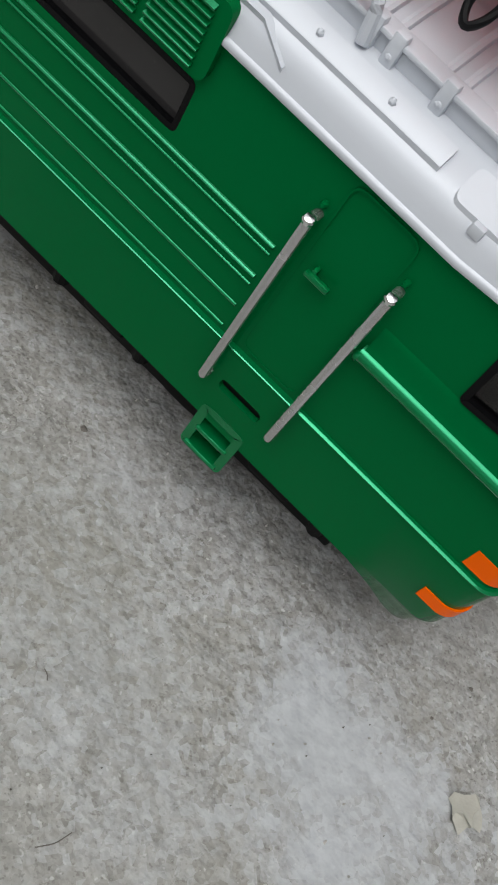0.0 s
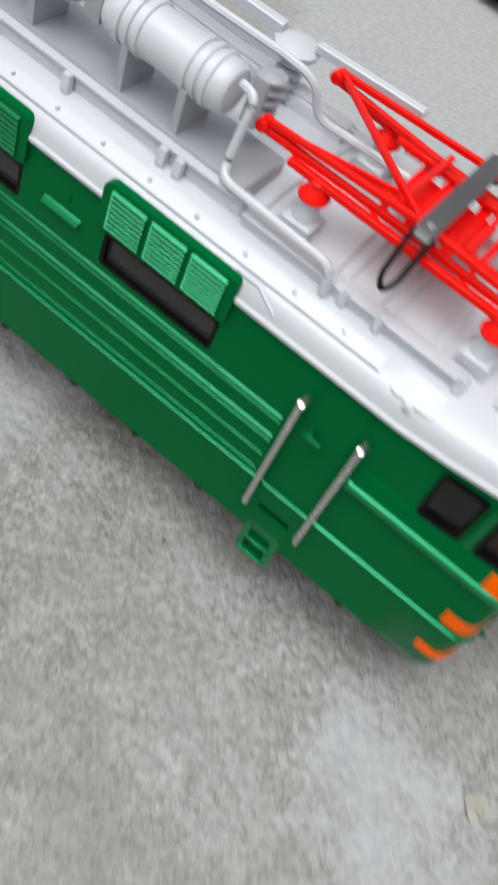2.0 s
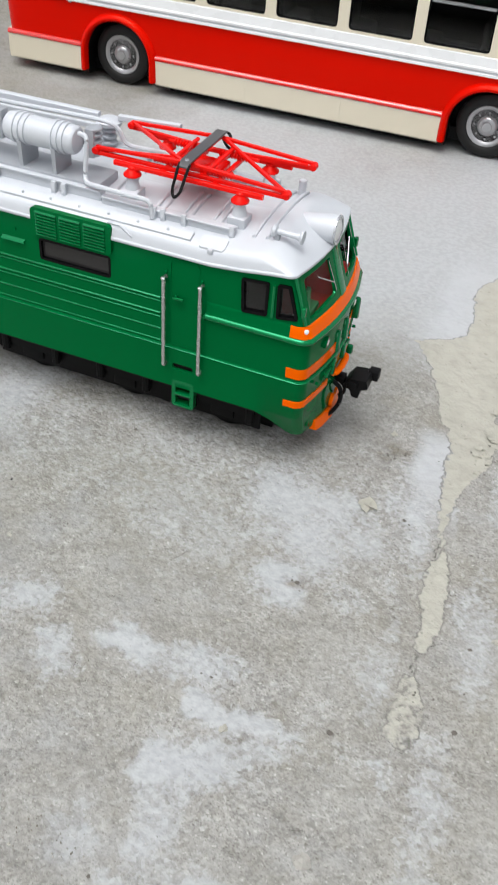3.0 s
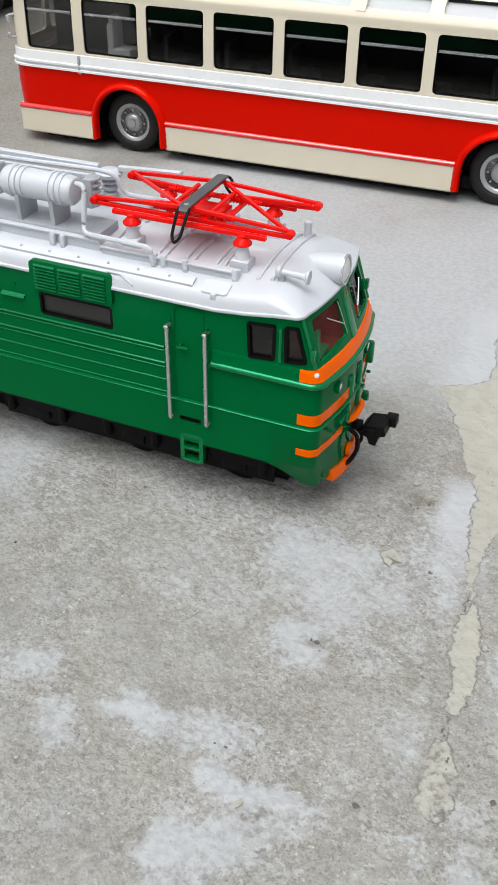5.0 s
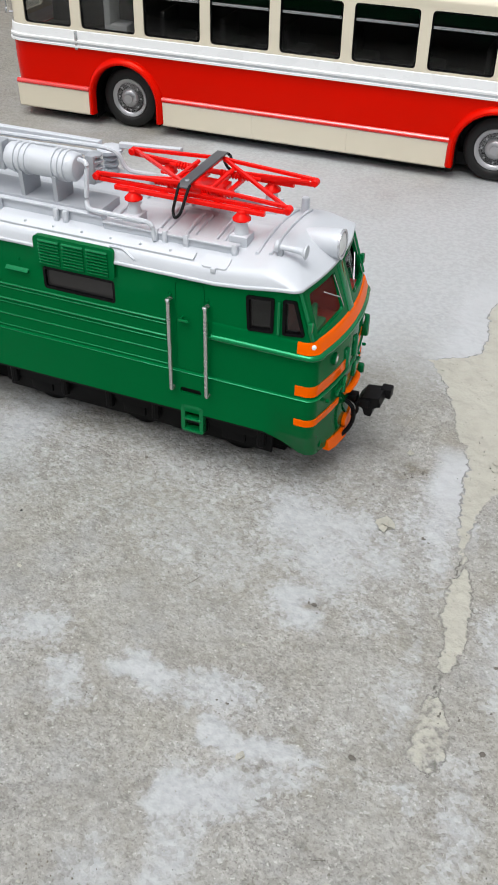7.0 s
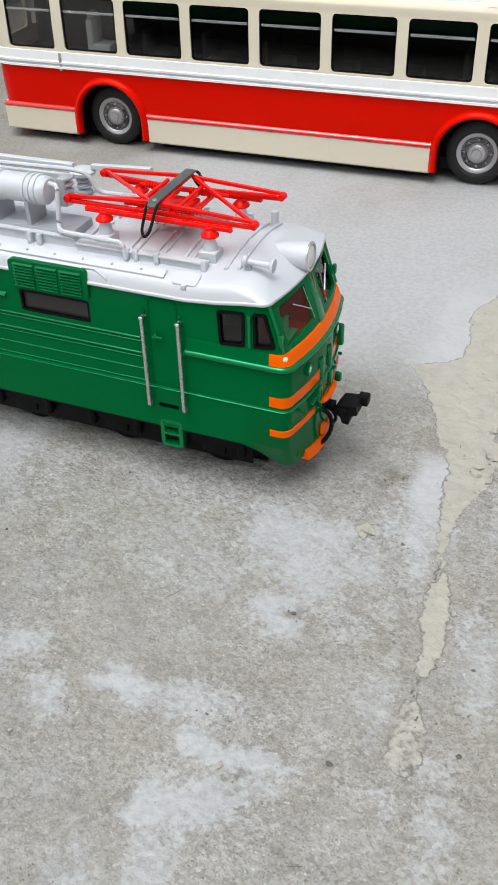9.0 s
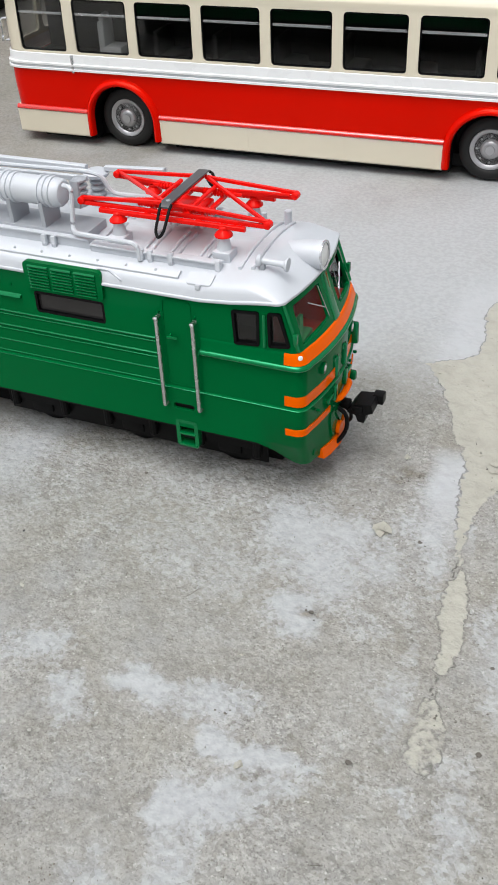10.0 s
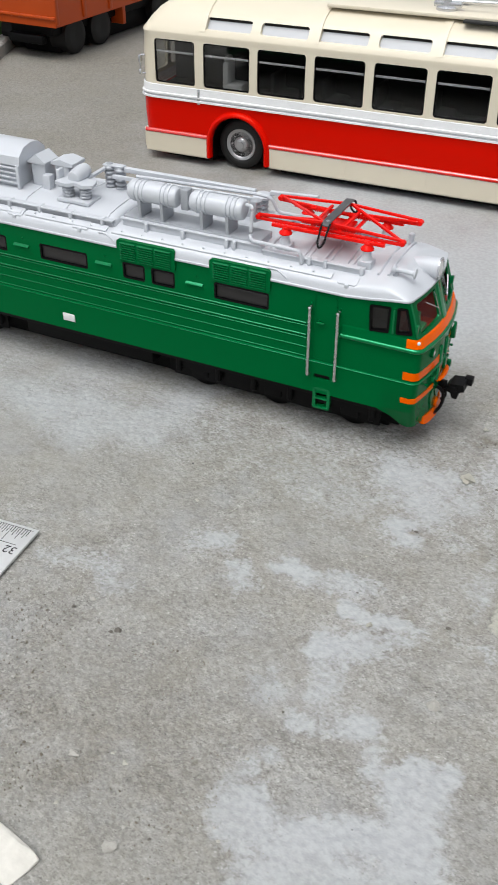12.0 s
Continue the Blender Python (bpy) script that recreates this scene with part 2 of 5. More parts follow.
    split = maths("MULTIPLY", ramp(maths("ADD", attr("crack"), ragged), 0.90, 0.95, 0.0, 0.85), ramp(blot, 0.42, 0.55, 0.35, 1.0))
    lip = maths("MULTIPLY", ramp(edge, 0.36, 0.42), ramp(edge, 0.50, 0.45))
    lip = maths("MULTIPLY", lip, ramp(maths("ADD", big, maths("MULTIPLY", mid, 0.6)), 0.72, 0.90, 0.0, 0.66))
    lip = maths("MULTIPLY", lip, ramp(crumb, 0.36, 0.48))
    rip = maths("MULTIPLY", ramp(edge, 0.38, 0.43), ramp(edge, 0.52, 0.47))
    rip = maths("MULTIPLY", maths("MULTIPLY", rip, ramp(attr("skim"), 0.3, 0.7)), ramp(crumb, 0.3, 0.5, 0.3, 0.7))
    split = maths("MULTIPLY", split, maths("SUBTRACT", 1.0, maths("MULTIPLY", fill, 0.9)))
    split = maths("MAXIMUM", maths("MAXIMUM", split, rip), lip)
    col = mixc(split, col, (0.10, 0.095, 0.085))
    col = mixc(1.0, col, (0.93, 0.945, 0.938), "MULTIPLY")
    L(col, b.inputs["Base Color"])
    L(ramp(maths("MAXIMUM", skim, lime), 0.0, 1.0, 0.85, 0.62), b.inputs["Roughness"])
    b.inputs["Specular IOR Level"].default_value = 0.35
    flat = maths("SUBTRACT", 1.0, maths("MULTIPLY", maths("MAXIMUM", maths("MAXIMUM", maths("MULTIPLY", fill, 0.5), maths("MAXIMUM", skim, maths("MULTIPLY", attr("polish"), 0.8))), lime), 0.75))
    h = maths("ADD", maths("ADD", maths("MULTIPLY", swell, 1.3), maths("MULTIPLY", noise_node(1100, 1, 0.5), 0.7)), maths("ADD", maths("MULTIPLY", clump, 0.4), maths("ADD", maths("MULTIPLY", mid, 1.5), maths("MULTIPLY", split, -0.8))))
    bp = nt.nodes.new("ShaderNodeBump")
    bp.inputs["Distance"].default_value = 0.0008
    L(maths("MULTIPLY", flat, maths("ADD", 0.55, maths("MULTIPLY", attr("dirt_and_dark"), 0.6))), bp.inputs["Strength"])
    L(h, bp.inputs["Height"])
    L(bp.outputs[0], b.inputs["Normal"])
    return m


CONCRETE = concrete()


# ---- builders ----
SHIFT = {}


def thing(name, at, label, category, group="", turn=0.0, local=False):
    """An Empty at its base; with local, its parts are built round that base, else at their places in the world."""
    ob = new(name)
    ob.empty_display_size = 0.005
    ob.matrix_world = pose(at[0] * U, at[1] * U, at[2] * U, 0, 0, turn)
    SHIFT[ob.name] = Vector((0, 0, 0)) if local else Vector(at)
    return tagged(ob, label, category, group)


def mesh_of(name, bm, material, shift=Vector((0, 0, 0)), angle=35):
    for v in bm.verts:
        v.co = (v.co - shift) * U
    bmesh.ops.recalc_face_normals(bm, faces=bm.faces)
    me = bpy.data.meshes.new(name)
    bm.to_mesh(me)
    bm.free()
    me.materials.append(material)
    me.shade_smooth()
    me.set_sharp_from_angle(angle=radians(angle))
    return me


def part(name, bm, material, parent, label="", angle=35, kind=""):
    shift = SHIFT[parent.name]
    ob = new(name, mesh_of(name, bm, material, shift, angle))
    ob.parent = parent
    SHIFT[ob.name] = shift
    return tagged(ob, label, kind=kind)


def solo(name, bm, material, at, label, category, group="", kind="", angle=35):
    """A thing made of one mesh, with its origin at its base."""
    ob = new(name, mesh_of(name, bm, material, Vector(at), angle))
    ob.location = Vector(at) * U
    SHIFT[ob.name] = Vector(at)
    return tagged(ob, label, category, group, kind)


def box(x0, x1, y0, y1, z0, z1, r=0.0, seg=2):
    bm = bmesh.new()
    bmesh.ops.create_cube(bm, size=1)
    for v in bm.verts:
        v.co = Vector(((x0 + x1) / 2 + v.co.x * (x1 - x0), (y0 + y1) / 2 + v.co.y * (y1 - y0), (z0 + z1) / 2 + v.co.z * (z1 - z0)))
    if r:
        bmesh.ops.bevel(bm, geom=bm.edges[:], offset=r, segments=seg, affect="EDGES", profile=0.5)
    return bm


def loft(rings, closed=True, cap=True, loop=False):
    """Joins rings of points, one after the other, with quads."""
    bm = bmesh.new()
    vs = [[bm.verts.new(p) for p in ring] for ring in rings]
    n = len(vs[0])
    pairs = list(zip(vs, vs[1:])) + ([(vs[-1], vs[0])] if loop else [])
    for a, b in pairs:
        for i in range(n if closed else n - 1):
            j = (i + 1) % n
            bm.faces.new((a[i], a[j], b[j], b[i]))
    if cap and not loop:
        bm.faces.new(vs[0][::-1])
        bm.faces.new(vs[-1])
    return bm


def joined(*bms):
    out = bmesh.new()
    for bm in bms:
        tmp = bpy.data.meshes.new("tmp")
        bm.to_mesh(tmp)
        out.from_mesh(tmp)
        bpy.data.meshes.remove(tmp)
        bm.free()
    return out


def circle_ring(c, axis, r, n=20, turn=0.0):
    axis = Vector(axis).normalized()
    side = axis.orthogonal().normalized() if abs(axis.z) < 0.9 else Vector((1, 0, 0))
    side = (side - axis * side.dot(axis)).normalized()
    other = axis.cross(side)
    return [Vector(c) + r * (math.cos(a) * side + math.sin(a) * other) for a in (turn + 2 * math.pi * i / n for i in range(n))]


def lathe(base, axis, profile, n=20):
    """A turned body: profile rows are (distance along the axis, radius)."""
    axis = Vector(axis).normalized()
    return loft([circle_ring(Vector(base) + axis * d, axis, max(r, 0.001), n) for d, r in profile])


def rod(p0, p1, r, n=10):
    d = Vector(p1) - Vector(p0)
    return lathe(p0, d, [(0, r * 0.8), (r * 0.25, r), (d.length - r * 0.25, r), (d.length, r * 0.8)], n)


def bend(points, r=0.2, k=4):
    """Rounds the corners of a line of points."""
    pts = [Vector(p) for p in points]
    out = [pts[0]]
    for a, b, c in zip(pts, pts[1:], pts[2:]):
        d0, d1 = min(r, (a - b).length * 0.45), min(r, (c - b).length * 0.45)
        p, q = b + (a - b).normalized() * d0, b + (c - b).normalized() * d1
        out += [(1 - s) ** 2 * p + 2 * s * (1 - s) * b + s * s * q for s in (i / k for i in range(k + 1))]
    return out + [pts[-1]]


def tube(points, r, n=8, flat=1.0, up=(0, 0, 1)):
    """A bar swept along points; flat squeezes it along its up side."""
    pts = [Vector(p) for p in points]
    rings = []
    for i, p in enumerate(pts):
        t = (pts[min(i + 1, len(pts) - 1)] - pts[max(i - 1, 0)]).normalized()
        u = Vector(up)
        if abs(t.dot(u)) > 0.95:
            u = Vector((0, 1, 0)) if abs(t.y) < 0.9 else Vector((1, 0, 0))
        s = t.cross(u).normalized()
        w = s.cross(t)
        rings.append([p + r * (math.cos(a) * s + flat * math.sin(a) * w) for a in (2 * math.pi * j / n for j in range(n))])
    return loft(rings)


def bar(p0, p1, w, h):
    """A square bar with slightly broken edges."""
    p0, p1 = Vector(p0), Vector(p1)
    t = (p1 - p0).normalized()
    s = t.cross(Vector((0, 0, 1))).normalized() if abs(t.z) < 0.95 else Vector((1, 0, 0))
    u = s.cross(t)
    c = 0.22
    shape = [(-1, -1 + c), (-1 + c, -1), (1 - c, -1), (1, -1 + c), (1, 1 - c), (1 - c, 1), (-1 + c, 1), (-1, 1 - c)]
    return loft([[p + s * (a * w / 2) + u * (b * h / 2) for a, b in shape] for p in (p0, p1)])


def round_poly(pts, r=0.08, k=4):
    """A polygon (2D) with rounded corners."""
    out = []
    n = len(pts)
    for i in range(n):
        a, b, c = (Vector(pts[(i + d) % n]) for d in (-1, 0, 1))
        d = min(r, (a - b).length * 0.45, (c - b).length * 0.45)
        p, q = b + (a - b).normalized() * d, b + (c - b).normalized() * d
        out += [(1 - s) ** 2 * p + 2 * s * (1 - s) * b + s * s * q for s in (j / k for j in range(k + 1))]
    return out


def rect(a0, a1, b0, b1):
    return [(a0, b0), (a1, b0), (a1, b1), (a0, b1)]


def prism(poly, axis, lo, hi):
    """A 2D outline pushed along an axis: 'y' takes (x, z), 'x' takes (y, z), 'z' takes (x, y)."""
    put = {"y": lambda a, b, d: (a, d, b), "x": lambda a, b, d: (d, a, b), "z": lambda a, b, d: (a, b, d)}[axis]
    return loft([[put(p[0], p[1], d) for p in poly] for d in (lo, hi)])


def shrink(poly, d):
    """The outline moved inwards by d."""
    out = []
    n = len(poly)
    area = sum(poly[i][0] * poly[(i + 1) % n][1] - poly[(i + 1) % n][0] * poly[i][1] for i in range(n))
    sg = 1 if area > 0 else -1
    for i in range(n):
        a, c = Vector(poly[i - 1]), Vector(poly[(i + 1) % n])
        t = (c - a).normalized()
        out.append((poly[i][0] - sg * t.y * d, poly[i][1] + sg * t.x * d))
    return out


def rim(poly, width, axis, lo, hi):
    """A window frame: the ring between an outline and the same drawn in by width."""
    put = {"y": lambda p, d: (p[0], d, p[1]), "x": lambda p, d: (d, p[0], p[1])}[axis]
    inner = shrink(poly, width)
    return loft([[put(p, lo) for p in poly], [put(p, hi) for p in poly], [put(p, hi) for p in inner], [put(p, lo) for p in inner]], loop=True)


def carve(bm, cutter):
    """bm less cutter, as a new bmesh."""
    obs = []
    for b in (bm, cutter):
        bmesh.ops.recalc_face_normals(b, faces=b.faces)
        me = bpy.data.meshes.new("tmp")
        b.to_mesh(me)
        b.free()
        obs.append(new("tmp", me))
    mod = obs[0].modifiers.new("cut", "BOOLEAN")
    mod.object, mod.operation, mod.solver = obs[1], "DIFFERENCE", "EXACT"
    mod.use_self = True
    cut = bpy.data.meshes.new_from_object(obs[0].evaluated_get(bpy.context.evaluated_depsgraph_get()))
    out = bmesh.new()
    out.from_mesh(cut)
    for o in obs:
        me = o.data
        bpy.data.objects.remove(o)
        bpy.data.meshes.remove(me)
    bpy.data.meshes.remove(cut)
    return out


def smooth(a, b, x):
    s = min(1.0, max(0.0, (x - a) / (b - a)))
    return s * s * (3 - 2 * s)


# ---- ground: one sheet, finely divided where the camera passes ----
def sheet_noise(x, y, scale, seed):
    """Smooth value noise on arrays."""
    rs = np.random.RandomState(seed)
    table = rs.rand(256, 256)
    fx, fy = x * scale, y * scale
    ix, iy = np.floor(fx).astype(int), np.floor(fy).astype(int)
    ux, uy = fx - ix, fy - iy
    ux, uy = ux * ux * (3 - 2 * ux), uy * uy * (3 - 2 * uy)
    g = lambda a, b: table[a % 256, b % 256]
    return (g(ix, iy) * (1 - ux) + g(ix + 1, iy) * ux) * (1 - uy) + (g(ix, iy + 1) * (1 - ux) + g(ix + 1, iy + 1) * ux) * uy


def fractal(x, y, scale, seed, octaves=4):
    return sum(sheet_noise(x, y, scale * 2**i, seed + i) * 0.5**i for i in range(octaves)) / sum(0.5**i for i in range(octaves))


def blob(x, y, a, b, ra, rb):
    """1 inside, 0 at the rim and beyond, round a line from a to b with radii ra and rb."""
    dx, dy = b[0] - a[0], b[1] - a[1]
    s = np.clip(((x - a[0]) * dx + (y - a[1]) * dy) / (dx * dx + dy * dy + 1e-9), 0, 1)
    d = np.hypot(x - a[0] - s * dx, y - a[1] - s * dy)
    return np.clip(1.5 - d / (ra + (rb - ra) * s), 0, 1)


def axis_of(lo, hi, step, reach):
    core = list(np.arange(lo, hi + step / 2, step))
    out, d = [], step
    edge = 0.0
    while edge < reach:
        d *= 1.22
        edge += d
        out.append(edge)
    return np.array([lo - e for e in out[::-1]] + core + [hi + e for e in out])


def build_ground():
    gx, gy = axis_of(-9.0, 11.5, 0.06, 6000), axis_of(-17.0, 10.5, 0.06, 6000)
    X, Y = np.meshgrid(gx, gy)
    wx = X + 0.8 * (fractal(X, Y, 0.9, 3) - 0.5) + 0.4 * (fractal(X, Y, 6, 11) - 0.5)
    wy = Y + 0.8 * (fractal(X, Y, 0.9, 23) - 0.5) + 0.4 * (fractal(X, Y, 6, 31) - 0.5)
    def soft(a, b, ra, rb, w=1.0):
        dx, dy = b[0] - a[0], b[1] - a[1]
        s = np.clip(((wx - a[0]) * dx + (wy - a[1]) * dy) / (dx * dx + dy * dy + 1e-9), 0, 1)
        d = np.hypot(wx - a[0] - s * dx, wy - a[1] - s * dy) / (ra + (rb - ra) * s)
        return w * np.exp(-1.2 * d**3)

    lime = np.maximum.reduce([soft(*b) for b in (
        ((-0.5, -5.9), (0.2, -5.7), 0.6, 0.5, 0.7), ((0.9, -6.3), (1.4, -6.9), 0.35, 0.45, 0.75), ((2.0, -5.8), (2.6, -6.0), 0.5, 0.4, 0.85), ((3.1, -5.8), (4.1, -5.6), 0.5, 0.5, 0.7),
        ((3.9, -6.4), (5.6, -6.6), 0.35, 0.4, 0.9), ((4.0, -7.9), (5.3, -7.2), 0.7, 0.6, 0.9), ((4.3, -8.4), (4.6, -9.4), 0.6, 0.5, 0.6), ((4.4, -10.3), (5.5, -9.7), 0.5, 0.5, 0.8), ((5.9, -10.3), (6.4, -11.0), 0.35, 0.35, 0.7), ((4.0, -11.4), (3.6, -12.6), 0.4, 0.45, 0.8),
        ((4.1, -12.7), (5.2, -13.7), 0.75, 0.9, 1.1), ((5.4, -12.8), (6.6, -12.3), 0.5, 0.55, 1.1), ((6.9, -10.3), (7.2, -12.2), 0.5, 0.8, 1.25), ((7.5, -10.3), (7.7, -13.0), 0.45, 0.75, 1.25), ((6.0, -13.3), (7.6, -13.7), 0.85, 0.85, 1.25), ((3.0, -9.9), (3.1, -9.8), 0.5, 0.5, 0.5),
        ((-2.8, -7.9), (-1.6, -8.4), 0.5, 0.5, 0.6), ((-4.3, -8.2), (-3.6, -8.0), 0.5, 0.5, 0.6), ((3.4, -0.3), (4.8, -2.0), 0.9, 0.9, 0.6), ((4.2, -2.9), (4.5, -3.5), 0.6, 0.5, 0.75),
        ((4.6, -0.3), (5.9, -1.4), 0.8, 0.7, 0.55), ((5.8, -3.0), (6.0, -3.1), 0.5, 0.4, 0.5), ((6.4, 0.8), (6.9, -1.4), 0.4, 0.35, 0.62), ((6.6, -2.0), (6.9, -5.4), 0.35, 0.35, 0.4),
        ((8.2, -1.2), (8.6, -4.0), 0.6, 0.5, 0.5), ((8.3, -5.8), (8.9, -8.6), 0.5, 0.6, 0.55), ((7.6, -6.4), (7.7, -6.8), 0.3, 0.3, 0.6), ((5.9, 0.4), (6.3, 2.2), 0.5, 0.4, 0.5), ((8.2, 1.2), (8.3, 5.0), 0.6, 0.6, 0.75),
    )])
    lime = lime * (0.45 + 1.1 * fractal(X, Y, 1.4, 41, 5)) + 0.45 * np.clip(fractal(X, Y, 0.45, 51, 5) * 2.6 - 1.35, 0, 1)
    beyond = np.clip((Y - 4.5) / 3.0, 0, 1)
    lime = np.maximum(lime, beyond * np.clip(fractal(X, Y, 0.16, 77) * 1.7 + 0.06 - np.clip((-X - 3) / 16, 0, 1), 0, 0.95))
    fx = X + 0.26 * (fractal(X, Y, 1.3, 63, 3) - 0.5) + 0.17 * (fractal(X + 0.7 * Y, Y - 0.7 * X, 7, 69) - 0.5)
    fy = Y + 0.26 * (fractal(X, Y, 1.6, 83) - 0.5) + 0.12 * (fractal(X - 0.6 * Y, Y + 0.6 * X, 7, 89) - 0.5)
    # The beige strip, the tongue and the lump below it, between their ragged west and east edges
    down = [-5.95, -5.75, -5.15, -4.75, -4.3, -4.1, -3.6, -3.45, -2.75, -2.2, -1.8, -1.1, -0.65, -0.1, 1.2, 2.2, 2.75, 3.75, 3.9, 5.0, 6.25, 7.3, 7.45, 7.8, 8.3, 9.15, 10.5, 11.6, 11.95, 14.2, 17.0]
    west = np.interp(fy, down, [7.78, 7.40, 7.28, 7.32, 7.34, 7.58, 7.50, 7.42, 7.35, 7.15, 7.18, 7.12, 7.22, 7.10, 6.77, 6.55, 6.58, 6.30, 6.12, 5.72, 5.15, 4.45, 4.70, 5.40, 5.70, 5.70, 5.48, 5.54, 5.92, 6.13, 6.2])
    east = np.interp(fy, down, [7.80, 7.86, 7.93, 7.95, 7.66, 7.60, 7.54, 7.66, 7.73, 7.66, 7.75, 7.56, 7.30, 7.24, 7.24, 7.46, 7.66, 7.70, 7.72, 7.36, 7.22, 8.4, 8.5, 8.4, 8.2, 7.7, 6.9, 6.3, 6.25, 6.9, 7.2])
    filler = np.clip(0.41 + np.minimum(fx - west, east - fx) / 0.45, 0, 1) * ((Y > -6.0) & (Y < 17))
    filler = np.where(Y < -4.0, np.minimum(filler, 0.5), filler)
    rise = lambda v, a, b: np.clip((v - a) / (b - a), 0, 1)
    skim = rise(fx, 4.0, 5.0) * rise(fy, 7.3, 7.5) * rise(Y, 14.5, 11.5) * (fx < west + 0.4)
    skim = np.maximum(skim, 0.9 * rise(fx - west, -0.95, -0.5) * rise(Y, 3.8, 3.1) * rise(Y, -0.8, 1.4) * (fx < west + 0.4))
    dirt_and_dark = np.clip(((X + 9) / -14), 0, 1) * beyond * 0.8 + 1.1 * np.maximum(blob(X, Y, (5.15, 2.1), (5.55, 2.3), 0.34, 0.26), blob(X, Y, (4.5, -2.95), (4.75, -2.9), 0.15, 0.12)) * np.clip(fractal(X, Y, 6, 91) * 4 - 1.7, 0, 1)
    dirt_and_dark = dirt_and_dark + 0.75 * np.exp(-(((X - 0.5) / 3.0) ** 2 + ((Y + 12.6) / 2.2) ** 2)) * np.clip(0.1 + 1.5 * fractal(X, Y, 1.6, 97, 6) ** 1.5, 0, 1.2)
    dirt_and_dark = dirt_and_dark + 0.35 * np.clip(fractal(X, Y, 0.5, 95) * 2.2 - 1.3, 0, 1)
    line = 7.0 + 0.5 * np.clip((1.2 - Y) / 4.5, 0, 1) + 0.34 * (fractal(X * 0, Y, 1.2, 101) - 0.5) + 0.16 * (fractal(X * 0, Y, 6, 103) - 0.5)
    crack = np.clip(1 - np.abs(X - line) / 0.35, 0, 1) * ((Y > -4.6) & (Y < 0.6))
    # Dark stain left of the bus, and a dark patch beside the truck
    dirt_and_dark = dirt_and_dark + 0.9 * np.exp(-(((X + 24.5) / 2.6) ** 2 + ((Y - 25.9) / 1.0) ** 2)) * np.clip(fractal(X, Y, 0.5, 99, 4) * 3 - 0.7, 0, 1) + 0.45 * np.exp(-(((X + 31) / 4) ** 2 + ((Y - 36) / 3) ** 2))
    # Mask left of the locomotive where the ground is painted brighter
    lit = np.clip((-2.0 - X) / 4, 0, 1) * np.clip((Y + 6.5) / 2, 0, 1)
    # Extra lime near the locomotive: brightness painted in against its soft shade
    lime = lime + 0.32 * np.clip((Y + 4.0) / 2, 0, 1) * np.clip((6.2 - X) / 1.5, 0, 1) * np.clip((3 - Y) / 2, 0, 1)
    lime = lime + 0.6 * np.exp(-(((X + 27.5) / 4.5) ** 2 + ((Y - 24.0) / 3.5) ** 2)) * np.clip(fractal(X, Y, 0.3, 171, 4) * 3 - 0.8, 0, 1)
    lime = lime + 0.3 * lit * np.clip(fractal(X, Y, 0.35, 161, 4) * 3 - 0.9, 0, 1)
    polish = np.clip(beyond * 0.9 + 0.6 * lit + 0.3 * np.clip(fractal(X, Y, 0.7, 151, 5) * 5 - 2.3, 0, 1), 0, 0.9)
    near = np.exp(-np.clip(np.hypot(X, Y - 5) - 45, 0, None) / 40)
    lime, dirt_and_dark = lime * near, dirt_and_dark * near
    inner = ((X > -12) & (X < 15) & (Y > -20) & (Y < 16)).astype(float)
    Z = 0.10 * (fractal(X, Y, 0.25, 111) - 0.5) + 0.07 * (fractal(X, Y, 1.5, 121) - 0.5) + 0.05 * (fractal(X, Y, 7, 131, 2) - 0.5)
    Z = Z * inner + np.clip((filler - 0.45) / 0.08, 0, 1) * (0.012 + 0.09 * np.clip(fractal(X, Y, 3.5, 141, 3) - 0.5, -0.2, 0.5)) + 0.03 * skim * (filler < 0.5) - 0.03 * np.clip((crack - 0.85) / 0.15, 0, 1)
    Z = Z - 0.03
    nx, ny = len(gx), len(gy)
    co = np.stack([X, Y, Z], -1).reshape(-1, 3) * U
    i = np.arange(nx * ny).reshape(ny, nx)
    quads = np.stack([i[:-1, :-1], i[:-1, 1:], i[1:, 1:], i[1:, :-1]], -1).reshape(-1, 4)
    me = bpy.data.meshes.new("ground")
    me.from_pydata(co, [], quads)
    for name, field in (("lime", lime), ("filler", filler), ("skim", skim), ("dirt_and_dark", dirt_and_dark), ("crack", crack), ("polish", polish)):
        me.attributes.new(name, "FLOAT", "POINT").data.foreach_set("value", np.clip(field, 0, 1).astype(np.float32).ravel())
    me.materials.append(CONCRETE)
    me.shade_smooth()
    return tagged(new("ground", me), "worn grey concrete ground with pale lime stains and beige filler", "ground", kind="structure")


build_ground()


# ---- model locomotive ----
CX, CY = -8.75, 1.95          # the middle of the body
ENDS = [(1.0, 12.32, 1.80), (2.715, 12.38, 1.84), (2.745, 12.35, 1.81), (3.80, 12.35, 1.81), (4.15, 12.26, 1.81), (5.35, 11.88, 1.79)]


def span(z):
    """Half length and half width of the body at height z."""
    for (z0, l0, w0), (z1, l1, w1) in zip(ENDS, ENDS[1:]):
        if z <= z1:
            s = max(0.0, (z - z0) / (z1 - z0))
            return l0 + s * (l1 - l0), w0 + s * (w1 - w0)
    return ENDS[-1][1:]


def eave(x):
    return 5.08 + 0.2 * smooth(1.0 - CX, 3.0 - CX, abs(x - CX))


def sole(x):
    return 1.60 - 0.7 * smooth(2.3 - CX, 3.1 - CX, abs(x - CX))


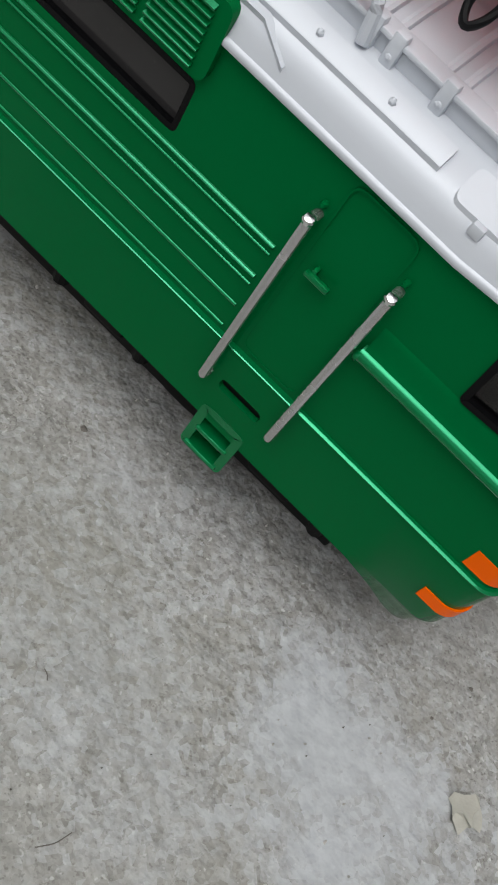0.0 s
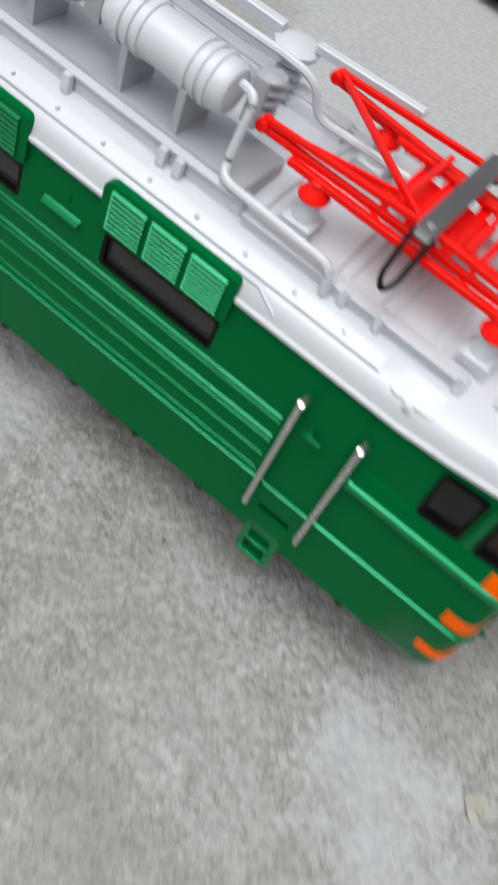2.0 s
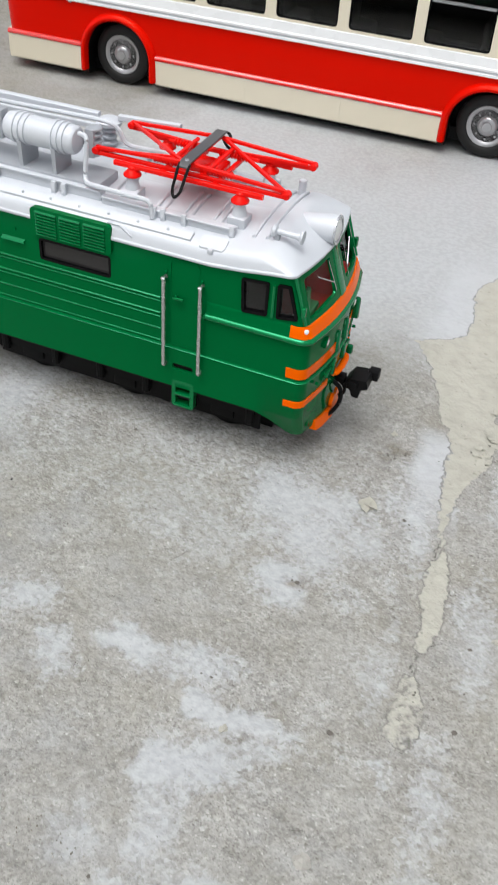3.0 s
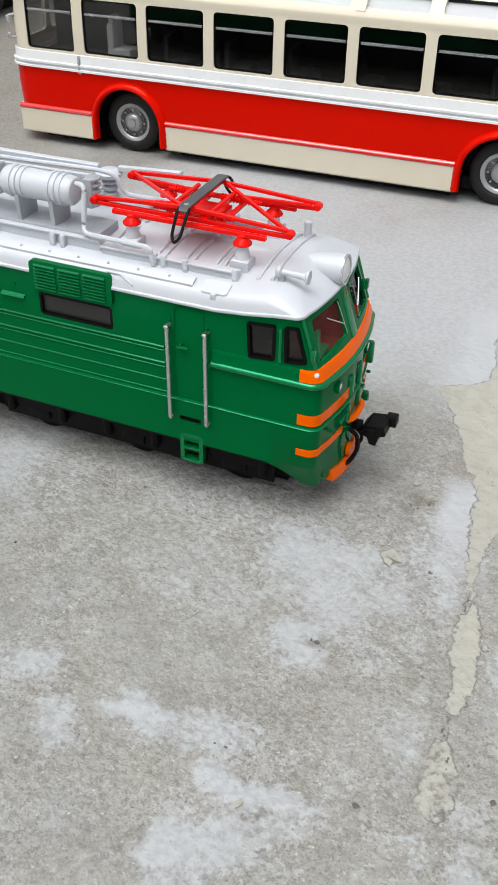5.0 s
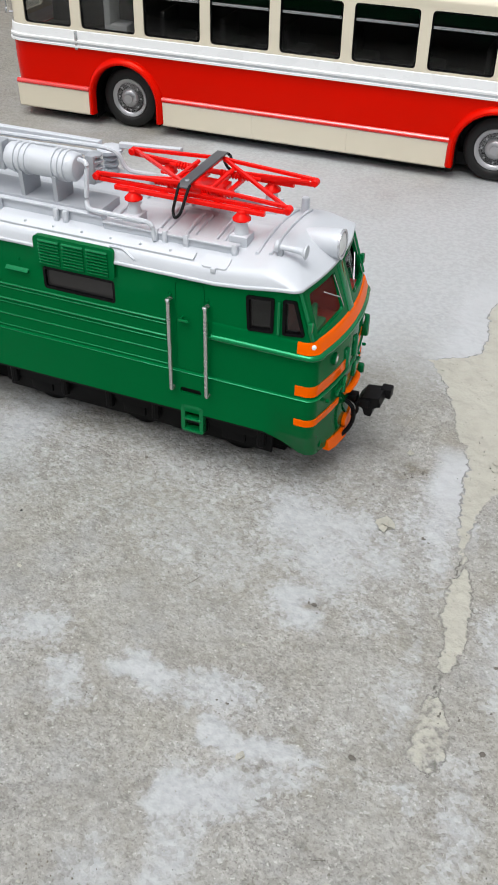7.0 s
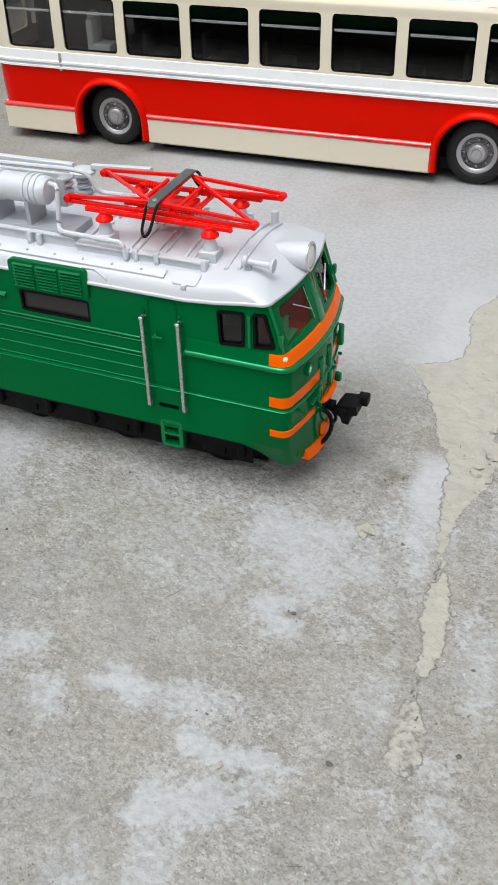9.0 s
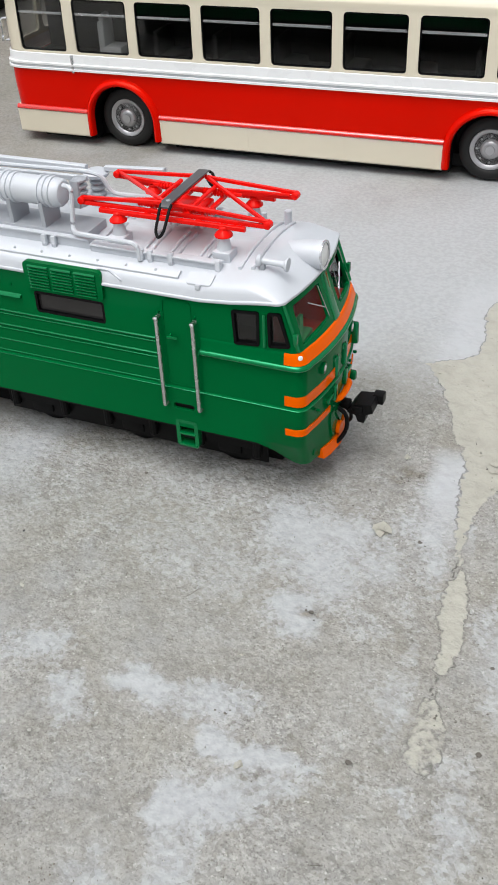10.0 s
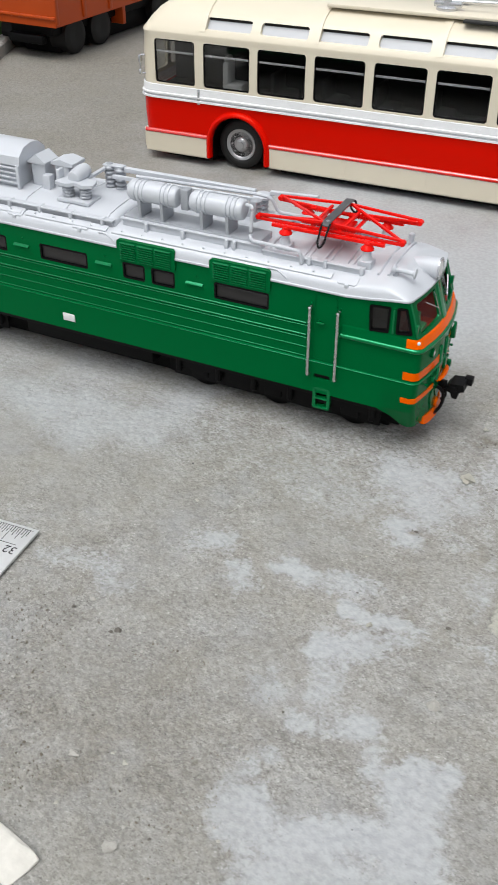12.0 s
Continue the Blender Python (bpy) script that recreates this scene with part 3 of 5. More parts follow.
def quarter(hl, hw, r=0.26, bow=0.2):
    """Plan line from the middle of the near side to the middle of the front, with its outward normals."""
    a0 = hl - bow - r
    pts = [(x, -hw, 0, -1) for x in (0, 3, 6, 8.5, 9.8, 10.5, 10.5 + (a0 - 10.5) * 0.35, 10.5 + (a0 - 10.5) * 0.65, 10.5 + (a0 - 10.5) * 0.9)]
    for i in range(9):
        a = math.radians(-90 + 90 * i / 8)
        pts.append((hl - bow - r + r * math.cos(a), -hw + r + r * math.sin(a), math.cos(a), math.sin(a)))
    for i in range(1, 6):
        y = (-hw + r) * (1 - i / 5)
        pts.append((hl - bow * (y / (hw - r)) ** 2, y, 1, 0))
    return pts


def plan(hl, hw, r=0.26, bow=0.2):
    """The whole plan line, round the body, in world centimetres."""
    q = quarter(hl, hw, r, bow)
    half = q + [(x, -y, nx, -ny) for x, y, nx, ny in q[-2::-1]]
    whole = half + [(-x, y, -nx, ny) for x, y, nx, ny in half[-2:0:-1]]
    return [(CX + x, CY + y, nx, ny) for x, y, nx, ny in whole]


def nose(z, x0, far=None, r=0.26):
    """Plan line round the front from the near side at x0; far limits how far across the front it goes."""
    hl, hw = span(z)
    q = quarter(hl, hw, r)
    q = [p for p in q[:6] if CX + p[0] > x0 + 0.01] + [p for p in q[6:9] if x0 < 1.5] + q[10:]
    line = [(x0 - CX, -hw, 0, -1)] + q
    if far is None:
        line = line + [(x, -y, nx, -ny) for x, y, nx, ny in line[-2::-1]]
    else:
        line = [p for p in line if p[1] <= far - CY]
    return [(CX + x, CY + y, nx, ny) for x, y, nx, ny in line]


def moulding(profile, x0, far=None, flip=False):
    """A strip that runs round the front: profile rows are (height, how far it stands out), as a closed section."""
    rings = []
    lines = [nose(z, x0, far) for z, _ in profile]
    for k in range(len(lines[0])):
        rings.append([(line[k][0] + line[k][2] * off, line[k][1] + line[k][3] * off, z) for line, (z, off) in zip(lines, profile)])
    bm = loft(rings)
    if flip:
        for v in bm.verts:
            v.co.y = 2 * CY - v.co.y
    return bm


def both_sides(bm_maker):
    """The near-side shape and its mirror on the far side."""
    far = bm_maker()
    for v in far.verts:
        v.co.y = 2 * CY - v.co.y
    return bm_maker(), far


loco = thing("model_locomotive", (CX, CY, 0), "green model electric locomotive with silver-grey roof and orange bands, on concrete", "model locomotive")

SIDE_WINDOWS = [(-3.23, -1.38), (-6.50, -5.68), (-5.45, -4.60), (-9.70, -7.83), (-12.92, -11.05)]
WZ0, WZ1 = 4.05, 4.60
CAB1 = [(1.80, 4.15), (2.39, 4.20), (2.40, 5.03), (1.76, 4.98)]
CAB2 = [(2.59, 4.21), (3.10, 4.28), (2.87, 5.07), (2.58, 5.05)]
SHIELD = [(0.42, 4.21), (1.60, 4.31), (1.62, 5.13), (0.48, 5.10)]


def build_body():
    # The skirt curves under the cab at both ends
    hl, hw = span(1.1)
    wide, narrow, inner = plan(hl, hw), plan(hl - 0.03, hw - 0.42), plan(hl - 0.15, hw - 0.54, 0.16)
    rings = [[(x, y, 1.76) for x, y, nx, ny in plan(hl - 0.12, hw - 0.12, 0.16)]]
    for share, rise, tight in ((1.0, 0.0, inner), (1.0, 0.0, narrow), (0.96, 0.03, narrow), (0.6, 0.45, narrow), (0.22, 0.8, narrow), (0.0, 1.0, narrow)):
        ring = []
        for p, q in zip(wide, tight):
            w = share * (1.60 - sole(p[0])) / 0.7
            x, y = p[0] + w * (q[0] - p[0]), p[1] + w * (q[1] - p[1])
            if tight is inner and w < 1:
                x, y = x - (1 - w) * 0.12 * p[2], y - (1 - w) * 0.12 * p[3]
            ring.append((x, y, sole(p[0]) + rise * (1.72 - sole(p[0]))))
        rings.append(ring)
    for z in (2.715, 2.745, 3.80, 4.15):
        rings.append([(p[0], p[1], z) for p in plan(*span(z))])
    rings.append([(p[0], p[1], eave(p[0]) - 0.02) for p in plan(*span(5.3))])
    body = loft(rings)
    bmesh.ops.triangulate(body, faces=body.faces[:])
    # Openings: shallow pockets for the side windows, a hollow cab with windows through to it
    cuts = []
    for a, b in SIDE_WINDOWS:
        cuts += both_sides(lambda: prism(round_poly(rect(a, b, WZ0, WZ1), 0.09), "y", -0.3, 0.34))
    for poly in (CAB1, CAB2):
        cuts += both_sides(lambda: prism(round_poly(poly, 0.07), "y", -0.3, 0.75))
    cuts += both_sides(lambda: prism(round_poly(SHIELD, 0.07), "x", 2.75, 4.2))
    cuts += both_sides(lambda: prism(round_poly(rect(0.16, 0.69, 2.12, 2.28), 0.07), "y", -0.2, 0.42))
    front = [0.3 + 0.33 * i for i in range(11)]
    cuts.append(loft([[(1.3, 0.3, z), *[(3.23 - d + 0.2 * (1 - (abs(y - CY) / 1.66) ** 2), y, z) for y in front], (1.3, 3.6, z)] for z, d in ((3.95, 0.0), (4.15, 0.0), (5.06, 0.30))]))
    for c in cuts:
        body = carve(body, c)
    return body


body = part("body", build_body(), GREEN, loco, "glossy green body shell", angle=28)

# Side windows: black trim and smoked panes
for a, b in SIDE_WINDOWS:
    poly = round_poly(rect(a, b, WZ0, WZ1), 0.09)
    for trim, pane in zip(both_sides(lambda: rim(poly, 0.06, "y", 0.145, 0.32)), both_sides(lambda: prism(shrink(poly, 0.05), "y", 0.22, 0.28))):
        w = part("window", trim, RUBBER, loco, "black-trimmed smoked side window")
        part("pane", pane, DARKPANE, w)
for poly0 in (CAB1, CAB2):
    poly = round_poly(poly0, 0.07)
    for trim, pane in zip(both_sides(lambda: rim(poly, 0.065, "y", 0.118, 0.30)), both_sides(lambda: prism(shrink(poly, 0.045), "y", 0.175, 0.20))):
        w = part("cab_window", trim, RUBBER, loco, "black-trimmed cab side window")
        part("pane", pane, CABPANE, w).visible_shadow = False


def on_front(bm):
    """Bows a front piece with the nose and leans it back with the windscreen."""
    for v in bm.verts:
        v.co.x += 0.2 * (1 - min(1.0, abs(v.co.y - CY) / 1.49) ** 2) - 0.33 * max(0.0, v.co.z - 4.15)
    return bm


poly = round_poly(SHIELD, 0.07)
for trim, pane, wiper in zip(
    both_sides(lambda: on_front(rim(poly, 0.018, "x", 3.25, 3.30))),
    both_sides(lambda: on_front(prism(shrink(poly, 0.02), "x", 3.23, 3.245))),
    both_sides(lambda: on_front(joined(tube([(3.36, 1.46, 5.12), (3.36, 1.50, 4.78), (3.36, 1.54, 4.40)], 0.011, 6), tube([(3.37, 1.50, 4.62), (3.37, 0.92, 4.98)], 0.014, 6)))),
):
    w = part("windscreen", trim, EDGEGREEN, loco, "green-rimmed windscreen")
    part("pane", pane, PANE, w).visible_shadow = False
    part("wiper", wiper, SILVER, w)
part("cab_back_wall", joined(box(2.44, 2.5, 0.36, 3.54, 3.97, 5.02), prism([(2.5, 3.97), (3.36, 3.97), (3.36, 4.1), (3.08, 4.98), (2.5, 4.98)], "y", 1.93, 1.97), box(2.5, 3.22, 0.32, 3.58, 3.955, 4.0)), MAROON, loco, "maroon cab lining")
part("cab_rear_lining", joined(box(1.40, 1.46, 0.4, 3.5, 3.97, 5.0), box(1.42, 2.43, 0.4, 3.5, 3.96, 4.0), box(1.46, 2.43, 1.2, 1.25, 4.0, 5.0)), INSIDE, loco, "dark grey cab lining")
part("control_desk", joined(box(2.9, 3.16, 0.42, 1.35, 4.0, 4.16, 0.04), loft([[(2.86, y, 4.14), (3.08, y, 4.14), (2.96, y + 0.3, 4.5), (2.88, y + 0.3, 4.5)] for y in (0.75, 0.95)])), CONSOLE, loco, "green control desk")

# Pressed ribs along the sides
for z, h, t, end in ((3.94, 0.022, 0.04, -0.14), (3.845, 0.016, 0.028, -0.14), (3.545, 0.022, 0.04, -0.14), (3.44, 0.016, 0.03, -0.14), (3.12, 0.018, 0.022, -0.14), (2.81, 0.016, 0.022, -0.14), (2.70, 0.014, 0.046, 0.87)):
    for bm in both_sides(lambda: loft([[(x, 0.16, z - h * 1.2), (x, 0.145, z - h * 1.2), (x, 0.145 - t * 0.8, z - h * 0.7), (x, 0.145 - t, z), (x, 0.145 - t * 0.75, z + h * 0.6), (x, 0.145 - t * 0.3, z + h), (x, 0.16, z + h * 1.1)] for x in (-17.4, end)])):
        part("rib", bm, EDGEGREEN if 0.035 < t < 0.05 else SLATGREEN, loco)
for x in (-13.99, -10.72, -7.50, -4.20):
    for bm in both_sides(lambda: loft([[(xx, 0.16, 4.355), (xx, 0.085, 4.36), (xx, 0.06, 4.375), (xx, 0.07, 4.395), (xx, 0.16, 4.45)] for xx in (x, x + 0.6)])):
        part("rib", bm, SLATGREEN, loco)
    for bm in both_sides(lambda: lathe((x + 0.36, 0.16, 4.66), (0, -1, 0), [(0, 0.03), (0.03, 0.03), (0.045, 0.015)], 8)):
        part("rivet", bm, GREEN, loco)

# Door with its groove, handle, step plate and rails
for bm in both_sides(lambda: rim(round_poly(rect(0.10, 0.80, 2.79, 4.98), 0.14), 0.02, "y", 0.132, 0.16)):
    part("door_frame", bm, GREEN, loco)
for bm in both_sides(lambda: joined(box(0.20, 0.46, 0.02, 0.09, 4.04, 4.10, 0.02), box(0.24, 0.29, 0.06, 0.16, 4.05, 4.13, 0.015))):
    part("door_handle", bm, SLATGREEN, loco, "small green door handle")
for x in (0.0, 0.88):
    for bm, stud in zip(
        both_sides(lambda: tube(bend([(x, 0.15, 4.51), (x, 0.0, 4.53), (x, 0.0, 2.24), (x, 0.15, 2.24)], 0.05), 0.046, 10, up=(0, 1, 0))),
        both_sides(lambda: lathe((x, 0.16, 4.62), (0, -1, 0.2), [(0, 0.035), (0.05, 0.035), (0.075, 0.02)], 8)),
    ):
        rail = part("handrail", bm, STEEL, loco, "bright metal handrail")
        side = 1 if rail.bound_box[0][1] < 0 else -1
        part("rail_end", lathe((x, CY - side * (CY + 0.012), 4.518), (0, -0.35 * side, 0.94), [(0, 0.058), (0.03, 0.06), (0.05, 0.045), (0.055, 0.01)], 12), CHROME, rail)
        part("stud", stud, GREEN, loco)
for bm in both_sides(lambda: joined(
    rim(round_poly(rect(0.15, 0.72, 1.03, 1.80), 0.10), 0.10, "y", 0.14, 0.30), box(0.22, 0.66, 0.11, 0.38, 1.38, 1.45, 0.03), box(0.2, 0.67, 0.11, 0.38, 1.05, 1.13, 0.03),
)):
    part("step", bm, SLATGREEN, loco, "green cab step")
# Black strip set into each slot stands for the shade within
for bm in both_sides(lambda: box(0.165, 0.685, 0.20, 0.30, 2.125, 2.275)):
    part("slot_shade", bm, BLACK, loco, "black strip for the shade inside the step slot")
part("plate", box(-9.05, -8.58, 0.10, 0.14, 1.95, 2.22, 0.012), WHITE, loco, "small white maker's plate")

# Louvred intake panels
for a, b in ((-3.35, -1.32), (-6.62, -4.54)):
    for panel, flip in zip(both_sides(lambda: prism(round_poly(rect(a, b, 4.66, 5.37), 0.12), "y", 0.075, 0.5)), (False, True)):
        p = part("louvre_panel", panel, GREEN, loco, "green louvred intake panel")
        w = (b - a - 0.2) / 3
        for c in range(3):
            for k in range(8):
                z = 4.72 + k * 0.075
                x = a + 0.1 + c * w
                bm = loft([[(xx, 0.085, z), (xx, 0.035, z + 0.012), (xx, 0.03, z + 0.028), (xx, 0.085, z + 0.058)] for xx in (x + 0.04, x + w - 0.04)])
                if flip:
                    for v in bm.verts:
                        v.co.y = 2 * CY - v.co.y
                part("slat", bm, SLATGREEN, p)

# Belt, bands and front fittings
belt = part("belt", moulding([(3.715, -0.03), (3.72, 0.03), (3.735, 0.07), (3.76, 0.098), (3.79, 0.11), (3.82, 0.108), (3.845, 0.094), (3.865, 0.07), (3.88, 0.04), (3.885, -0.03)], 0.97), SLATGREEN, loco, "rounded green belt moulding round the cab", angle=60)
part("sloped_ledge", moulding([(3.86, -0.03), (3.862, 0.06), (3.89, 0.046), (3.94, 0.034), (4.0, 0.024), (4.08, 0.014), (4.15, 0.005), (4.19, -0.03)], 0.99), GREEN, belt, angle=60)
for bm in both_sides(lambda: lathe((0.99, 0.075, 3.79), (-1, 0, 0), [(0, 0.068), (0.03, 0.062), (0.055, 0.04), (0.065, 0.01)], 14)):
    part("belt_end", bm, SLATGREEN, loco)
part("band", moulding([(3.885, 0.0), (3.885, 0.06), (3.94, 0.052), (4.06, 0.042), (4.12, 0.032), (4.15, 0.016), (4.16, -0.03)], 2.95), ORANGE, loco, "orange front band")
part("band", moulding([(2.80, -0.03), (2.80, 0.012), (3.06, 0.012), (3.06, -0.03)], 2.93, 1.75), ORANGE, loco, "orange front band")
part("band", moulding([(2.80, -0.03), (2.80, 0.012), (3.06, 0.012), (3.06, -0.03)], 2.93, 1.75, True), ORANGE, loco, "orange front band")
part("band", moulding([(2.02, -0.03), (2.02, 0.012), (2.19, 0.012), (2.19, -0.03)], 2.94, 1.55), ORANGE, loco, "orange front band")
part("band", moulding([(2.02, -0.03), (2.02, 0.012), (2.19, 0.012), (2.19, -0.03)], 2.94, 1.55, True), ORANGE, loco, "orange front band")
for bm in both_sides(lambda: lathe((3.285, 0.195, 4.05), (0.62, -0.75, 0.3), [(0, 0.055), (0.015, 0.054), (0.022, 0.044), (0.024, 0.01)], 16)):
    part("corner_lamp", bm, WHITE, loco, "small white corner lamp")
part("sill_moulding", moulding([(2.69, -0.03), (2.693, 0.008), (2.70, 0.017), (2.71, 0.016), (2.722, 0.006), (2.74, -0.03)], 0.86), SLATGREEN, loco)
for bm in both_sides(lambda: tube([(2.51, 0.125, 4.22), (2.51, 0.135, 4.99)], 0.042, 8)):
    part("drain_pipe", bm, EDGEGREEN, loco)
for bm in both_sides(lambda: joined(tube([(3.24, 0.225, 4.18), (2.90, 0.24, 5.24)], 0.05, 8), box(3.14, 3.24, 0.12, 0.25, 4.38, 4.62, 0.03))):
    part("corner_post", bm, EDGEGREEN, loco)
part("centre_pillar", on_front(box(3.22, 3.335, 1.78, 2.12, 4.12, 5.2, 0.03)), EDGEGREEN, loco)
for bm, glass in zip(
    both_sides(lambda: lathe((3.36, 0.98, 3.40), (1, 0, 0), [(0, 0.15), (0.20, 0.145), (0.22, 0.125), (0.22, 0.09)], 18)),
    both_sides(lambda: lathe((3.545, 0.98, 3.40), (1, 0, 0), [(0, 0.095), (0.03, 0.085), (0.05, 0.045)], 18)),
):
    lamp = part("marker_lamp", bm, GREEN, loco, "green-rimmed marker lamp")
    part("lens", glass, CHROME, lamp)
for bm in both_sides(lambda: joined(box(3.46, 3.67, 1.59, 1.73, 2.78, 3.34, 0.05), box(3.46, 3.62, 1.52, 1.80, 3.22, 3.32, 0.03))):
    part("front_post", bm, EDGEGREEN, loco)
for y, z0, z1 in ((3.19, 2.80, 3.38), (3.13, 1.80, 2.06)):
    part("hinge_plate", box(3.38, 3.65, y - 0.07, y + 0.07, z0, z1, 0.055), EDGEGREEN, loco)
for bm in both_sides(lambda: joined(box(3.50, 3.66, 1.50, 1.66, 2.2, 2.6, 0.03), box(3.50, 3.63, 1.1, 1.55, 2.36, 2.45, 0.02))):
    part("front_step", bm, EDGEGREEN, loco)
for y in (0.62, 1.05, 1.5, 2.4, 2.85, 3.28):
    part("bolt", lathe((3.50, y, 2.50), (1, 0, 0), [(0, 0.04), (0.07, 0.04), (0.09, 0.02)], 8), GREEN, loco)
part("coupler_frame", joined(tube(bend([(3.50, 1.72, 2.10), (3.66, 1.75, 2.11), (3.70, 2.12, 2.12), (3.66, 2.56, 2.11), (3.50, 2.60, 2.10)], 0.14), 0.08, 10, flat=0.8), box(3.50, 3.60, 1.80, 2.5, 1.93, 2.08, 0.03)), ORANGE, loco, "orange coupler release bar")
for bm in both_sides(lambda: loft([[(xf - 0.1, y, zt), (xf, y, zt), (xf + 0.06, y, zb), (xf - 0.1, y, zb)] for xf, y, zt, zb in ((3.47, 1.08, 1.08, 0.80), (3.54, 1.35, 1.04, 0.76), (3.60, 1.93, 0.96, 0.70))])):
    part("plough", bm, ORANGE, loco, "orange plough board")
part("plough_beam", box(3.1, 3.40, 0.75, 3.15, 1.08, 1.3, 0.03), GREEN, loco)
part("buffer_plate", lathe((3.56, 1.98, 1.14), (1, 0, 0), [(0, 0.17), (0.06, 0.17), (0.09, 0.14), (0.09, 0.02)], 20), ORANGE, loco, "round orange buffer plate")

# Coupler and brake hose
coupler = part("coupler", joined(
    box(3.2, 3.75, 2.05, 2.35, 1.72, 1.98, 0.03), prism(round_poly([(3.70, 1.70), (3.95, 2.06), (4.60, 2.14), (4.68, 1.82), (4.42, 1.72), (4.36, 1.36), (4.12, 1.38), (4.02, 1.64)], 0.05), "y", 1.95, 2.72),
    box(4.45, 4.85, 2.5, 2.86, 1.80, 2.16, 0.04), box(3.9, 4.3, 1.88, 2.1, 1.72, 2.0, 0.04),
), BLACK, loco, "black knuckle coupler")
for v in coupler.data.vertices:
    base = (Vector((3.55, 2.2, 1.82)) - SHIFT[coupler.name]) * U
    drop = Vector((0.12, 0, -0.13)) * U
    d = v.co - base
    v.co = base + drop + Vector((d.x * 0.66, d.y * 0.78, d.z * 0.70))
part("brake_hose", tube(bend([(3.5, 1.95, 1.75), (3.78, 1.95, 1.6), (3.82, 1.95, 1.2), (3.66, 1.85, 0.85), (3.48, 1.7, 0.78)], 0.3, 6), 0.055, 8), BLACK, loco, "black brake hose")
part("brake_hose", tube(bend([(3.5, 2.35, 1.55), (3.75, 2.35, 1.42), (3.78, 2.4, 1.15), (3.62, 2.5, 0.95)], 0.3, 6), 0.045, 8), BLACK, loco)

# Running gear
# Added block that keeps light from passing under the body
part("underbody_light_block", box(-19.8, 2.3, 1.5, 2.4, 0.1, 1.2, 0.05), BLACK, loco)
# Added black blocks stand in for low bogie frame and shadow between wheels
for c in (-1.55, -15.95):
    part("wheel_gap_fill", joined(*[box(c + d - 0.62, c + d + 0.62, 1.3, 2.6, 0.12, 1.2, 0.06) for d in (-1.35, 1.35)], box(c - 4.1, c - 3.1, 1.3, 2.6, 0.2, 1.2, 0.06), box(c + 3.1, c + 4.2, 1.45, 2.45, 0.25, 1.2, 0.06)), BLACK, loco, "black fill for low frame and shadow between the wheels")
part("underframe", joined(box(-20.2, 2.7, 0.62, 3.28, 1.15, 1.72, 0.05), box(-11.4, -6.1, 0.95, 2.95, 0.5, 1.70, 0.08)), BLACK, loco, "black underframe")
for c in (-1.55, -15.95):
    for bm in both_sides(lambda: joined(
        prism(round_poly([(c - 3.9, 1.35), (c - 3.9, 1.1), (c - 3.3, 0.78), (c - 2.2, 0.78), (c - 1.8, 1.0), (c - 0.7, 1.0), (c - 0.4, 0.8), (c + 0.4, 0.8), (c + 0.7, 1.0), (c + 1.8, 1.0), (c + 2.2, 0.78), (c + 3.3, 0.78), (c + 3.9, 1.1), (c + 3.9, 1.35)], 0.1), "y", 0.86, 1.0),
        # Flat plate added so the shaded gaps become one dark band
        box(c - 3.7, c + 3.7, 0.94, 1.02, 0.40, 1.4, 0.03),
        *[box(c + d - 0.32, c + d + 0.32, 0.88, 1.02, 0.5, 0.95, 0.06) for d in (-2.7, 0, 2.7)],
        *[loft([[(c + d + s * (0.95 - 0.12 * k), y, 1.02 + 0.055 * k) for s in (-1, 1)] + [(c + d + s * (0.95 - 0.12 * k), y, 1.06 + 0.055 * k) for s in (1, -1)] for y in (0.80, 0.94)]) for d in (-1.35, 1.35) for k in range(5)],
        *[rod((c + d, 0.84, 0.62), (c + d, 0.84, 1.4), 0.11, 10) for d in (-3.45, -1.95, -0.65, 0.65, 1.95, 3.45)],
        box(c - 3.0, c - 2.4, 0.95, 1.1, 0.36, 0.5, 0.05), box(c + 1.0, c + 1.5, 0.95, 1.1, 0.36, 0.55, 0.05),
    )):
        part("bogie_frame", bm, BLACK, loco, "black bogie side frame with springs")
    for d in (-2.7, 0, 2.7):
        ws = part("wheelset", joined(
            *[lathe((c + d, y, 0.66), (0, 1, 0), [(0, 0.58), (0.03, 0.66), (0.07, 0.66), (0.09, 0.6), (0.28, 0.57), (0.30, 0.48), (0.24, 0.44), (0.2, 0.18), (0.31, 0.16), (0.31, 0.05)], 28) for y in (1.28,)],
            *[lathe((c + d, y, 0.66), (0, -1, 0), [(0, 0.58), (0.03, 0.66), (0.07, 0.66), (0.09, 0.6), (0.28, 0.57), (0.30, 0.48), (0.24, 0.44), (0.2, 0.18), (0.31, 0.16), (0.31, 0.05)], 28) for y in (2.62,)],
            rod((c + d, 0.9, 0.66), (c + d, 3.0, 0.66), 0.12, 10),
        ), BLACK, loco, "black wheelset")

# ---- roof of the locomotive ----
CROWN = [(0.0, 0.62), (0.15, 0.612), (0.3, 0.592), (0.45, 0.556), (0.58, 0.515), (0.7, 0.468), (0.8, 0.42), (0.88, 0.372), (0.93, 0.325), (0.96, 0.27), (0.982, 0.18), (0.994, 0.09), (1.0, 0.05)]


def crown(k):
    """Height of the roof over its edge, at a share k of its half width."""
    for (k0, h0), (k1, h1) in zip(CROWN, CROWN[1:]):
        if k <= k1:
            return h0 + (h1 - h0) * (k - k0) / (k1 - k0)
    return CROWN[-1][1]


def roof_z(x, y, hw=1.83):
    k = min(1.0, abs(y - CY) / hw)
    return eave(x) + crown(k)


